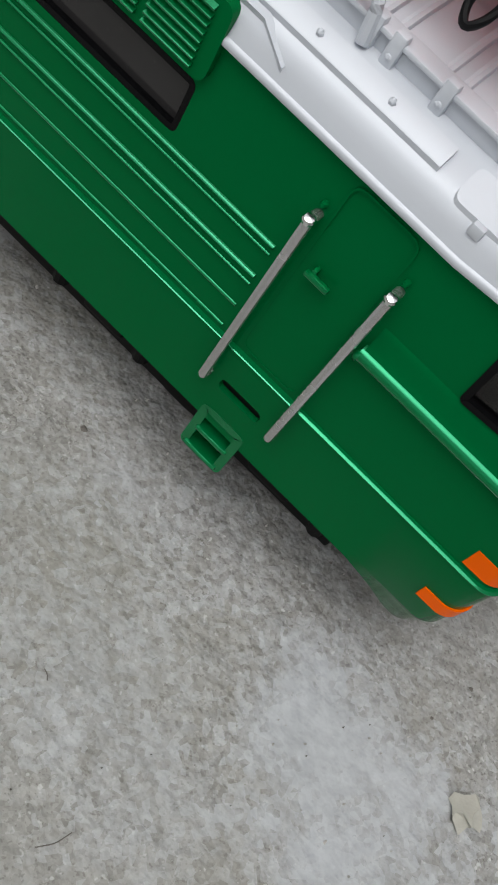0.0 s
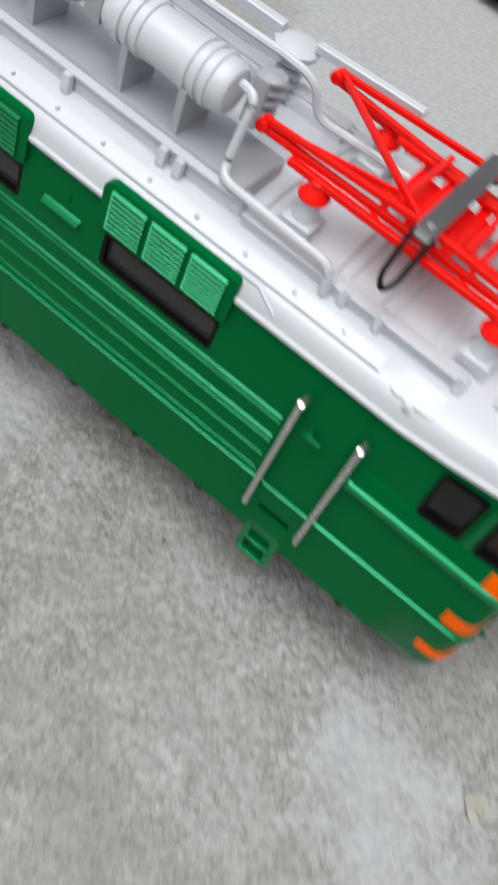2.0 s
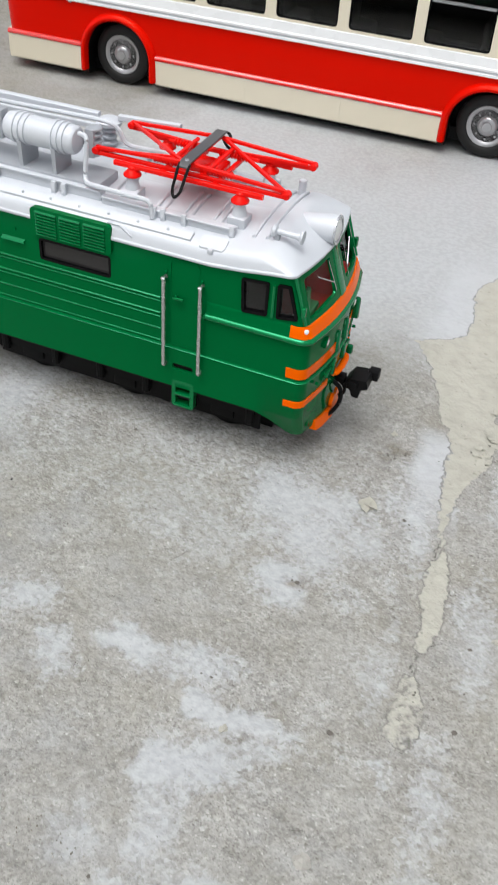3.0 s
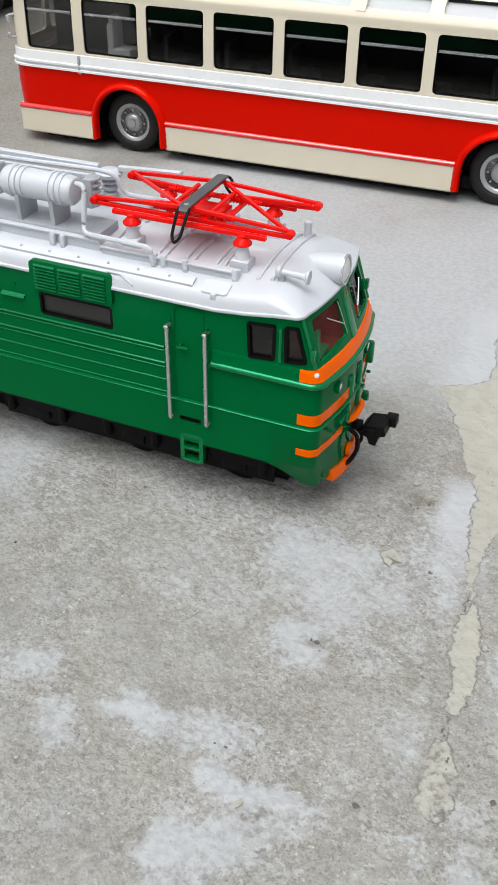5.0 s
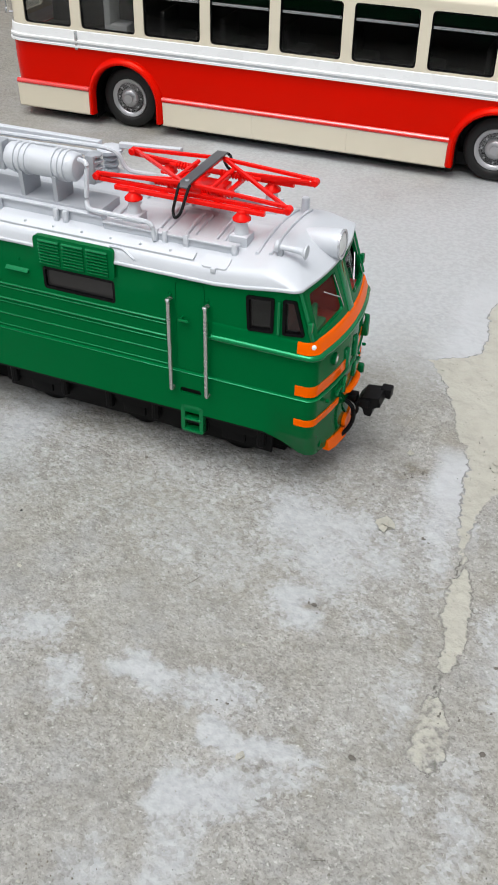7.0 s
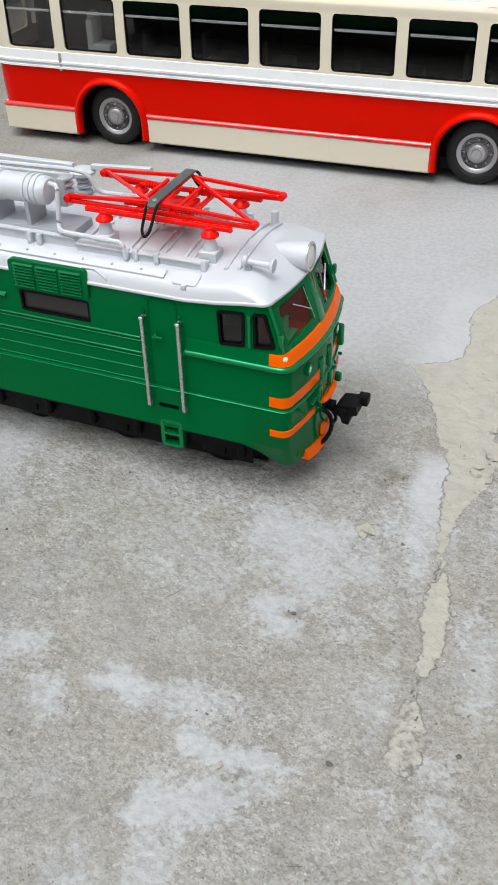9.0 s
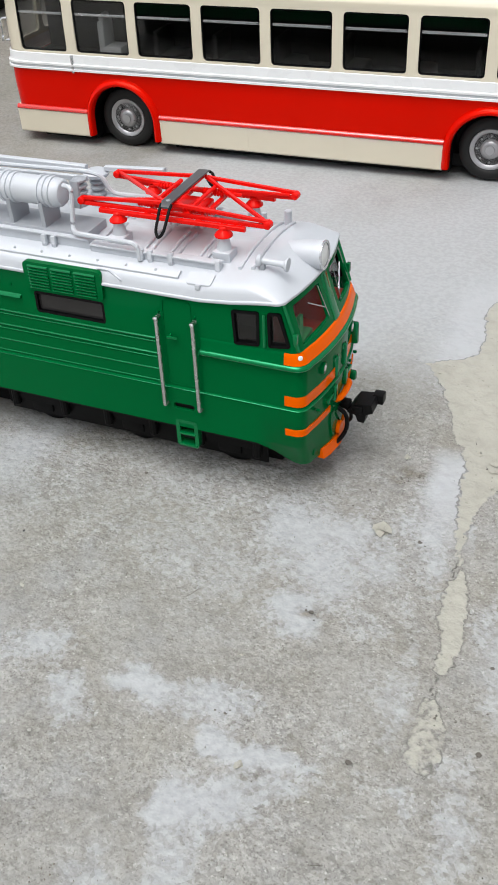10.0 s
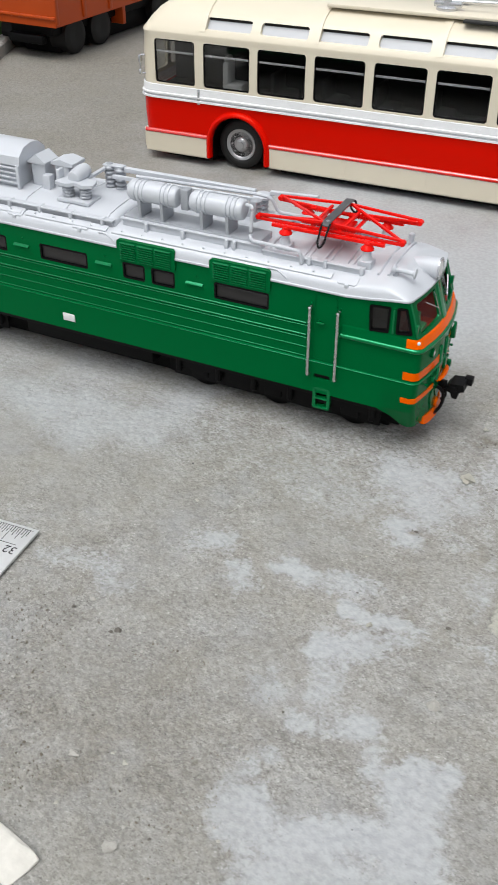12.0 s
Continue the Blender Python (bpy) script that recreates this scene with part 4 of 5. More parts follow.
def build_roof():
    rim_line = plan(11.91, 1.835, 0.2, 0.2)
    rings = [[(p[0] - 0.1 * p[2], p[1] - 0.1 * p[3], eave(p[0]) - 0.03) for p in rim_line], [(p[0], p[1], eave(p[0]) - 0.03) for p in rim_line]]
    for out, up in ((0.02, -0.03), (0.03, -0.015), (0.03, 0.025), (0.02, 0.04), (0.0, 0.05)):
        rings.append([(p[0] + out * p[2], p[1] + out * p[3], eave(p[0]) + up) for p in rim_line])
    for k in (0.994, 0.982, 0.96, 0.93, 0.88, 0.8, 0.7, 0.58, 0.45, 0.3, 0.15, 0.02):
        ring = []
        for p in plan(11.91, 1.835, min(0.95, 0.2 + 0.75 * (crown(k) - 0.05) / 0.3), 0.2):
            cx = CX + max(-10.75, min(10.75, p[0] - CX))
            x = cx + min(k, 1 - 0.68 * (crown(k) - 0.05) / 0.57) * (p[0] - cx)
            ring.append((x, CY + k * (p[1] - CY), eave(x) + crown(k)))
        rings.append(ring)
    return loft(rings)


roof = part("roof", build_roof(), ROOF, loco, "silver-grey roof shell", angle=40)

# Raised centre cover with a rounded end, beside the tank bay
part("roof_cover", loft([[(x, CY + 1.42 * s, z + dz) for s, z in ((-1, 5.45), (-0.98, 5.66), (-0.8, 5.80), (-0.4, 5.87), (0, 5.89), (0.4, 5.87), (0.8, 5.80), (0.98, 5.66), (1, 5.45))] for x, dz in ((-19.0, -0.1), (-18.9, 0), (-7.15, 0), (-7.0, -0.04), (-6.92, -0.14))]), ROOF, loco, angle=40)
for x in (-7.3, -8.9, -10.5, -12.1):
    part("cover_rib", loft([[(xx, CY + 1.42 * s, z) for s, z in ((-1.02, 5.5), (-0.995, 5.68), (-0.8, 5.825), (-0.4, 5.895), (0, 5.915), (0.4, 5.895), (0.8, 5.825), (0.995, 5.68), (1.02, 5.5))] for xx in (x, x + 0.07)]), ROOF, loco)
# Plinth of the tank bay, side boards, gutter strips with bolts
for bm in both_sides(lambda: box(-6.75, -1.9, 0.72, 0.95, 5.45, 5.78, 0.03)):
    part("side_board", bm, ROOF, loco)
for bm in both_sides(lambda: box(-1.85, 1.32, 0.66, 0.80, 5.5, 5.70, 0.02)):
    part("side_board", bm, ROOF, loco)
# The shade on this board's face is put into its darker grey
for bm in both_sides(lambda: box(-12.6, -7.0, 0.50, 0.60, 5.4, 5.70, 0.02)):
    part("side_board", bm, ROOFD, loco)
for a, b, y, z in ((-12.65, -6.95, 0.43, 5.69), (-6.8, -1.9, 0.66, 5.77), (-1.85, 1.34, 0.61, 5.69)):
    for bm in both_sides(lambda: box(a, b, y, y + 0.22, z, z + 0.05, 0.015)):
        part("board_lip", bm, ROOF, loco)
for x in (-12.2, -11.0, -9.8, -8.6, -7.4, -5.9, -4.6, -3.1, -2.85, -0.62, -0.4, 0.1, 1.22):
    for bm in both_sides(lambda: joined(box(x, x + 0.12, 0.41 if x < -7 else 0.59, 0.7, 5.42, 5.76 if x < -7 else 5.80, 0.025), lathe((x + 0.06, 0.44 if x < -7 else 0.62, 5.60), (0, -1, 0.3), [(0, 0.035), (0.03, 0.035), (0.045, 0.015)], 8))):
        part("clamp", bm, ROOF, loco)
for a, b in ((-12.6, -10.4), (-10.2, -7.1), (-6.9, 0.5)):
    for bm in both_sides(lambda: loft([[(x, 0.27, 5.36), (x, 0.255, 5.465), (x, 0.27, 5.485), (x, 0.45, 5.555), (x, 0.465, 5.44)] for x in (a, b)])):
        part("gutter_strip", bm, ROOF, loco)
    n = int((b - a) / 0.72)
    for i in range(n):
        for bm in both_sides(lambda: lathe((a + 0.35 + i * 0.72, 0.35, 5.515), (0, -0.4, 0.9), [(0, 0.034), (0.03, 0.03), (0.045, 0.012)], 6)):
            part("bolt", bm, ROOF, loco)
for a, b in ((-1.15, -0.95), (-7.05, -6.85)):
    for bm in both_sides(lambda: loft([[(x, y, z), (x, y - 0.02, z + 0.05), (x, y + 0.05, z + 0.07), (x, y + 0.06, z)] for x, y, z in ((a - 0.3, 0.2, 5.36), (a + 0.0, 0.2, 5.36), (b + 0.12, 0.13, 5.2))])):
        part("gutter_foot", bm, ROOF, loco)
for x in (1.0, -8.05, -10.6):
    poly = round_poly([(x - 0.3, 0.0), (x + 0.3, 0.0), (x + 0.3, 0.30), (x - 0.3, 0.30)], 0.08)
    for bm in both_sides(lambda: joined(
        loft([[(p[0], 0.20 + p[1], roof_z(p[0], 0.20 + p[1]) + d) for p in poly] for d in (-0.02, 0.05)]),
        box(x - 0.06, x + 0.06, 0.14, 0.24, roof_z(x, 0.2) - 0.06, roof_z(x, 0.2) + 0.05, 0.02),
    )):
        part("roof_tag", bm, ROOF, loco)
# Ribs across the roof
for x in (-1.78, -1.6, -0.65, -0.47, 0.0, 0.18, 0.69, 0.87, 1.75, 2.05):
    ys = [0.72 + 0.19 * i for i in range(14)]
    part("roof_rib", loft([[(x - 0.045, y, roof_z(x, y) - 0.02), (x - 0.034, y, roof_z(x, y) + 0.05), (x, y, roof_z(x, y) + 0.064), (x + 0.034, y, roof_z(x, y) + 0.05), (x + 0.045, y, roof_z(x, y) - 0.02)] for y in ys]), ROOF, loco)

# Headlight, horn, vent post
head = part("headlight", lathe((1.84, CY, 5.56), (1, 0, 0.04), [(0, 0.06), (0.35, 0.2), (0.8, 0.28), (1.2, 0.318), (1.34, 0.322), (1.37, 0.305), (1.37, 0.275), (1.31, 0.26), (1.29, 0.01)], 28), ROOF, loco, "silver headlight housing")
part("lens", lathe((3.17, CY, 5.614), (1, 0, 0.04), [(0, 0.27), (0.03, 0.255), (0.06, 0.19), (0.075, 0.02)], 24), WHITE, head, "pale headlight lens")
part("lens_ring", lathe((3.195, CY, 5.615), (1, 0, 0.04), [(0, 0.324), (0.03, 0.324), (0.035, 0.27), (0.0, 0.27)], 28), SILVER, head)
horn = part("horn", lathe((2.12, 0.78, 5.88), (1, 0.02, -0.04), [(0, 0.10), (0.04, 0.14), (0.10, 0.12), (0.13, 0.065), (0.56, 0.07), (0.62, 0.09), (0.66, 0.15), (0.70, 0.15), (0.70, 0.05)], 18), ROOF, loco, "silver air horn")
part("horn_bracket", joined(box(2.12, 2.38, 0.68, 0.95, 5.52, 5.64, 0.02), box(2.17, 2.30, 0.74, 0.86, 5.55, 5.86, 0.02)), ROOFD, loco)
part("vent_post", joined(lathe((1.95, 3.05, 5.45), (0, 0, 1), [(0, 0.09), (0.55, 0.09), (0.57, 0.075), (0.57, 0.02)], 14)), ROOF, loco)

# Insulators under the pantograph
for x in (-1.31, 1.24):
    for y in (1.10, 2.80):
        ins = part("insulator", joined(
            loft([[(x + sx * w, y + sy * w, z) for sx, sy in ((-1, -1), (1, -1), (1, 1), (-1, 1))] for w, z in ((0.20, 5.55), (0.20, 5.84), (0.17, 5.86))]),
            lathe((x, y, 5.84), (0, 0, 1), [(0, 0.17), (0.1, 0.15), (0.22, 0.125), (0.35, 0.115)], 18),
        ), ROOF, loco, "grey insulator pedestal")
        part("cap", lathe((x, y, 6.14), (0, 0, 1), [(0, 0.15), (0.015, 0.195), (0.045, 0.20), (0.07, 0.185), (0.14, 0.115), (0.16, 0.10), (0.21, 0.10), (0.23, 0.085), (0.25, 0.03)], 18), RED, ins, "red insulator cap")

# Red pantograph, folded
panto = part("pantograph_base", box(-0.5, 0.5, 1.62, 2.28, 6.30, 6.44, 0.03), RED, loco, "red pantograph")
for y in (1.10, 2.80):
    part("side_beam", bar((-1.75, y, 6.36), (1.75, y, 6.36), 0.10, 0.10), RED, panto)
for x in (-0.62, 0.62):
    part("cross_beam", bar((x, 1.10, 6.37), (x, 2.80, 6.37), 0.10, 0.08), RED, panto)
for x in (-0.25, 0.25):
    part("cross_beam", bar((x, 1.3, 6.40), (x, 2.6, 6.40), 0.16, 0.10), RED, panto)
for y in (1.45, 2.45):
    for a, b in ((-0.95, -0.15), (0.15, 0.95)):
        part("spring", joined(*[lathe((a + i * 0.07, y, 6.50), (1, 0, 0), [(0, 0.05), (0.015, 0.085), (0.035, 0.085), (0.05, 0.05)], 12) for i in range(int((b - a) / 0.07))], rod((a - 0.15, y, 6.50), (b + 0.15, y, 6.50), 0.045, 8)), RED, panto)
for y, s in ((1.14, -1), (2.76, 1)):
    for x1, x2 in ((-2.2, 0.3), (2.25, -0.3)):
        d = 1 if x1 > 0 else -1
        part("lower_arm", joined(bar((x1, y, 6.47), (x2, y - s * 0.12, 6.42), 0.08, 0.09), lathe((x1, y - 0.10, 6.52), (0, 1, 0), [(0, 0.06), (0.02, 0.085), (0.18, 0.085), (0.20, 0.06)], 14)), RED, panto)
        part("upper_arm", bar((x1, y, 6.58), (0.08 * d, y, 6.70), 0.07, 0.08), RED, panto)
        if (x1 > 0) == (s < 0):
            part("diagonal", bar((x1 - 0.05 * d, y, 6.57), (0.12 * d, CY + 0.8 * (-s), 6.70), 0.07, 0.08), RED, panto)
        else:
            part("diagonal", bar((x1 - 0.12 * d, y - s * 0.04, 6.53), (0.55 * d, y - s * 0.34, 6.60), 0.05, 0.06), RED, panto)
part("cross_tube", joined(rod((0.0, 1.0, 6.70), (0.0, 2.9, 6.70), 0.06, 10), rod((-0.45, 1.3, 6.62), (-0.45, 2.6, 6.62), 0.05, 8), rod((0.45, 1.3, 6.62), (0.45, 2.6, 6.62), 0.05, 8)), RED, panto)
headp = part("pan_head", loft([[(x0, y, z), (x1, y, z), (x1, y, z + 0.035), (x0, y, z + 0.035)] for x0, x1, y, z in ((-0.07, 0.11, 0.86, 6.70), (-0.11, 0.14, 0.98, 6.78), (-0.11, 0.14, 2.85, 6.80), (-0.07, 0.11, 3.02, 6.70))]), GUNMETAL, loco, "grey pantograph contact strip")
for y, s in ((0.95, -1), (2.92, 1)):
    part("horn_wire", tube(bend([(-0.10, y, 6.76), (-0.10, y + s * 0.10, 6.70), (-0.09, y + s * 0.40, 6.30), (0.0, y + s * 0.48, 6.18), (0.10, y + s * 0.40, 6.30), (0.13, y + s * 0.10, 6.70), (0.13, y, 6.76)], 0.1), 0.034, 8), BLACK, headp, "black bent horn wire")
part("rivet", lathe((0.02, 1.04, 6.80), (0, 0, 1), [(0, 0.06), (0.025, 0.05), (0.035, 0.02)], 10), CHROME, headp)

# Air tanks on legs
for a, b in ((-4.44, -2.62), (-6.62, -4.87)):
    L = b - a
    t = part("air_tank", lathe((a, 1.12, 6.63), (1, 0, 0), [(0, 0.05), (0.01, 0.2), (0.03, 0.27), (0.08, 0.31), (0.16, 0.322)] + [v for c in (0.28, 0.42, 0.56, L - 0.56, L - 0.42, L - 0.28) for v in ((c - 0.045, 0.322), (c - 0.035, 0.352), (c + 0.035, 0.352), (c + 0.045, 0.322))] + [(L - 0.16, 0.322), (L - 0.08, 0.31), (L - 0.03, 0.27), (L - 0.01, 0.2), (L, 0.05)], 28), ROOF, loco, "silver air tank with hoops")
    for x in (a + 0.48, b - 0.48):
        part("leg", loft([[(x + sx * 0.05, 1.12 + sy * w, z) for sx, sy in ((-1, -1), (1, -1), (1, 1), (-1, 1))] for w, z in ((0.30, 5.62), (0.34, 6.45))]), ROOFD, t)
part("tank_link", joined(rod((-4.9, 1.25, 6.6), (-4.4, 1.25, 6.6), 0.07, 8), box(-4.78, -4.52, 1.0, 1.3, 6.3, 6.95, 0.03), box(-2.6, -2.38, 1.3, 1.5, 6.2, 6.85, 0.03), *[lathe((-2.45, 1.5, 6.2 + 0.14 * i), (0, 0, 1), [(0, 0.10), (0.04, 0.17), (0.08, 0.17), (0.12, 0.10)], 12) for i in range(5)]), ROOFD, loco)
part("tank_bay", box(-6.75, -2.0, 0.78, 1.7, 5.5, 5.88, 0.03), ROOFD, loco)
part("pipe", tube(bend([(-2.55, 1.0, 6.86), (-2.32, 0.95, 6.86), (-2.32, 0.80, 5.98), (-2.2, 0.66, 5.93), (-0.62, 0.60, 5.93), (-0.56, 0.58, 5.55)], 0.14), 0.055, 8), ROOF, loco, "silver air pipe")
part("pipe", tube(bend([(-6.9, 1.95, 6.70), (-2.55, 1.95, 6.84), (-2.15, 1.98, 6.78), (-2.0, 2.05, 6.34), (-1.6, 2.2, 6.28), (0.2, 2.3, 6.3), (0.5, 2.3, 5.7)], 0.18), 0.055, 8), ROOF, loco)
part("busbar", joined(bar((-8.55, 2.74, 6.52), (-3.2, 3.0, 6.46), 0.16, 0.16), bar((-2.7, 3.05, 6.50), (-1.1, 3.05, 6.60), 0.14, 0.12), bar((-8.50, 2.74, 6.53), (-8.75, 1.55, 6.36), 0.13, 0.10), bar((-8.1, 2.4, 6.36), (-2.9, 2.5, 6.42), 0.10, 0.12), box(-8.62, -7.85, 2.6, 2.86, 6.58, 6.64, 0.02)), ROOF, loco, "grey roof busbar")
for x, y, z in ((-8.42, 2.72, 5.62), (-8.02, 2.72, 5.58), (-2.95, 3.0, 5.28)):
    part("insulator", lathe((x, y, z), (0, 0, 1), [(0, 0.18)] + [v for i in range(6) for v in ((0.08 + i * 0.15, 0.12), (0.12 + i * 0.15, 0.19), (0.17 + i * 0.15, 0.19))] + [(1.0, 0.12), (1.05, 0.1)], 16), ROOFD, loco, "ribbed grey insulator")
part("junction_cap", lathe((-2.95, 3.0, 6.27), (0, 0, 1), [(0, 0.16), (0.04, 0.3), (0.12, 0.32), (0.18, 0.22), (0.2, 0.04)], 14), ROOF, loco)
# Equipment in the middle of the roof
part("switch_base", box(-9.35, -8.12, 0.90, 1.65, 5.84, 5.95, 0.02), ROOF, loco)
for x, y in ((-9.06, 1.2), (-8.44, 1.26)):
    part("insulator", lathe((x, y, 5.93), (0, 0, 1), [(0, 0.2)] + [v for i in range(4) for v in ((0.05 + i * 0.1, 0.16), (0.07 + i * 0.1, 0.2), (0.11 + i * 0.1, 0.2))] + [(0.46, 0.14)], 14), ROOFD, loco, "ribbed grey insulator")
part("switch_head", joined(prism(round_poly([(-9.45, 1.0), (-8.95, 0.92), (-8.7, 1.12), (-8.4, 0.98), (-8.05, 1.15), (-8.2, 1.62), (-9.3, 1.72)], 0.1), "z", 6.36, 6.46), lathe((-8.9, 1.25, 6.5), (0.1, 1, 0.2), [(0, 0.16), (0.05, 0.24), (0.5, 0.26), (0.75, 0.2), (0.82, 0.08)], 16), box(-9.5, -9.38, 1.2, 1.5, 6.3, 6.75, 0.03)), ROOF, loco, "silver roof switch")
switch_box = part("switch_box", joined(box(-10.05, -9.5, 1.9, 2.5, 5.86, 6.64, 0.05), box(-9.52, -9.3, 2.0, 2.4, 6.2, 6.5, 0.03)), ROOF, loco, "silver roof switchgear box")
part("lid", loft([[(-10.15, y, 6.62), (-9.3, y, 6.62), (-9.3, y, 6.72), (-9.75, y, 6.82), (-10.15, y, 6.72)] for y in (1.85, 2.6)]), ROOF, switch_box)
relay = part("relay_box", box(-10.85, -10.3, 1.7, 2.3, 5.86, 6.70, 0.04), ROOF, loco, "silver roof relay box with a pitched lid")
part("lid", loft([[(-10.92, y, 6.64), (-10.22, y, 6.64), (-10.22, y, 6.70), (-10.57, y, 6.95), (-10.92, y, 6.70)] for y in (1.62, 2.38)]), ROOF, relay)
part("relay_block", box(-10.3, -10.02, 1.5, 1.8, 5.86, 6.35, 0.04), ROOF, loco)
part("resistor_housing", joined(
    loft([[(x, CY - 0.75, 6.62), (x, CY - 0.7, 6.9), (x, CY - 0.4, 7.15), (x, CY, 7.22), (x, CY + 0.4, 7.15), (x, CY + 0.7, 6.9), (x, CY + 0.75, 6.62)] for x in (-13.3, -10.95)]),
    *[box(-13.3, -11.0, CY - 0.78, CY - 0.70, 6.0 + i * 0.16, 6.07 + i * 0.16, 0.02) for i in range(4)], *[box(x, x + 0.12, CY - 0.8, CY - 0.66, 5.85, 6.65, 0.02) for x in (-13.3, -12.2, -11.1)],
    box(-13.2, -11.1, CY - 0.6, CY + 0.7, 5.85, 6.64),
), ROOF, loco, "silver slatted roof housing")


# ---- model trolleybus ----
BL, BW = 31.0, 6.3
bus = thing("model_trolleybus", (-18.3, 20.38, 0), "red and cream model trolleybus parked on the concrete", "model trolleybus", turn=1.6, local=True)


def bus_ring(z, inset, r=1.1):
    """Plan line of the bus at height z, drawn in by inset."""
    return [(p[0], p[1], z) for p in round_poly(rect(inset, BL - inset, inset, BW - inset), max(0.2, r), 6)]


WHEELS = (5.72, 21.62)
BAYS = [(1.05, 3.32), (3.80, 6.33)] + [(6.75 + 2.97 * i, 9.28 + 2.97 * i) for i in range(8)]


def arch_cut(u, r):
    return lathe((u, -0.5, 1.25), (0, 1, 0), [(0, r), (1.8, r), (1.81, r * 0.98)], 32)


def build_lower():
    bm = loft([bus_ring(0.55, 0.14), bus_ring(0.60, 0.08), bus_ring(2.4, 0.0), bus_ring(3.25, 0.0)])
    for u in WHEELS:
        bm = carve(bm, arch_cut(u, 1.56))
        bm = carve(bm, box(u - 1.56, u + 1.56, -0.5, 1.3, 0.0, 1.25))
    return bm


part("lower_body", build_lower(), BUSRED, bus, "glossy red lower body")
for u in WHEELS:
    ring = []
    for i in range(27):
        a = math.radians(-28 + 236 * i / 26)
        c, s = math.cos(a), math.sin(a)
        z = 1.25
        shape = ((1.50, -0.10), (1.54, -0.18), (1.62, -0.21), (1.72, -0.16), (1.82, 0.0), (1.82, 0.12), (1.50, 0.12))
        if s < 0:
            ring.append([(u + (1 if c > 0 else -1) * rr, v, z + s * 1.6) for rr, v in shape])
        else:
            ring.append([(u + c * rr, v, z + s * rr * 0.985) for rr, v in shape])
    part("wheel_arch", loft(ring), BUSRED, bus, "flared red wheel arch")
    well = [(u + 1.52 * math.cos(math.pi * i / 16), 1.25 + 1.52 * math.sin(math.pi * i / 16)) for i in range(17)]
    well = [(u + 1.52, 0.3)] + well + [(u - 1.52, 0.3)]
    part("wheel_well", loft([[(x * 1.0, v, z) for x, z in well] + [(u + (x - u) * 0.98, v, 1.25 + (z - 1.25) * 0.98 if z > 1.25 else z) for x, z in well[::-1]] for v in (0.13, 1.28)]), BLACK, bus, "black wheel well")
    part("well_back", box(u - 1.51, u + 1.51, 1.22, 1.29, 0.3, 2.76), BLACK, bus)
# Cream skirt panels between the arches
for a, b in ((0.35, 3.96), (7.48, 19.86), (23.38, 30.6)):
    n = max(1, round((b - a) / 4))
    for i in range(n):
        w = (b - a) / n
        part("skirt_panel", loft([[(u, 0.0, 1.44), (u, -0.05, 1.39), (u, -0.03, 0.45), (u, 0.05, 0.38), (u, 0.2, 0.40), (u, 0.2, 1.44)] for u in (a + i * w + 0.002, a + (i + 1) * w - 0.002)]), CREAM, bus, "cream skirt panel")
    part("skirt_trim", loft([[(u, 0.02, 1.62), (u, -0.05, 1.59), (u, -0.09, 1.53), (u, -0.095, 1.48), (u, -0.06, 1.43), (u, 0.02, 1.42)] for u in (a, b)]), BUSTRIM, bus)
part("skirt_end", loft([[(-0.02 + 0.05 * k, y, z) for y, z in ((0.5, 0.42), (5.8, 0.42), (5.8, 1.42), (0.5, 1.42))] for k in (0, 3)]), CREAM, bus)
part("waist_band", loft([bus_ring(3.22, -0.02), bus_ring(3.24, -0.10), bus_ring(3.32, -0.10), bus_ring(3.34, -0.05), bus_ring(3.42, -0.05), bus_ring(3.44, -0.09), bus_ring(3.52, -0.09), bus_ring(3.55, -0.04), bus_ring(3.90, -0.02), bus_ring(3.92, 0.02)], cap=False), BUSWHITE, bus, "white ribbed waist band", angle=25)
part("waist_trim", loft([bus_ring(3.345, -0.065), bus_ring(3.415, -0.065)], cap=False), COVE, bus)


def build_upper():
    shape = [(3.90, 0.04), (5.0, 0.04), (6.25, 0.10), (6.42, 0.06), (6.50, 0.08), (6.7, 0.22), (7.0, 0.42), (7.35, 0.72), (7.62, 1.1), (7.82, 1.6), (7.95, 2.2), (8.0, 2.9)]
    bm = loft([bus_ring(z, d, 1.1 + 0.1 * d) for z, d in shape])
    bm = carve(bm, loft([bus_ring(z, d + 0.16, 1.1) for z, d in ((3.5, 0.04), (6.3, 0.1), (6.9, 0.45), (7.2, 0.8))]))
    for a, b in BAYS:
        bm = carve(bm, prism(round_poly(rect(a, b, 4.0, 6.12), 0.18), "y", -1, 1.0))
        bm = carve(bm, prism(round_poly(rect(a, b, 4.0, 6.12), 0.18), "y", BW - 1.0, BW + 1))
    for a, b in BAYS[1:]:
        bm = carve(bm, prism(round_poly(rect(a + 0.05, b - 0.02, 6.72, 7.24), 0.16), "y", -1, 1.2))
    bm = carve(bm, prism(round_poly(rect(0.7, 2.95, 4.1, 6.1), 0.25), "x", -1, 0.7))
    bm = carve(bm, prism(round_poly(rect(3.3, 5.6, 4.1, 6.1), 0.25), "x", -1, 0.7))
    return bm


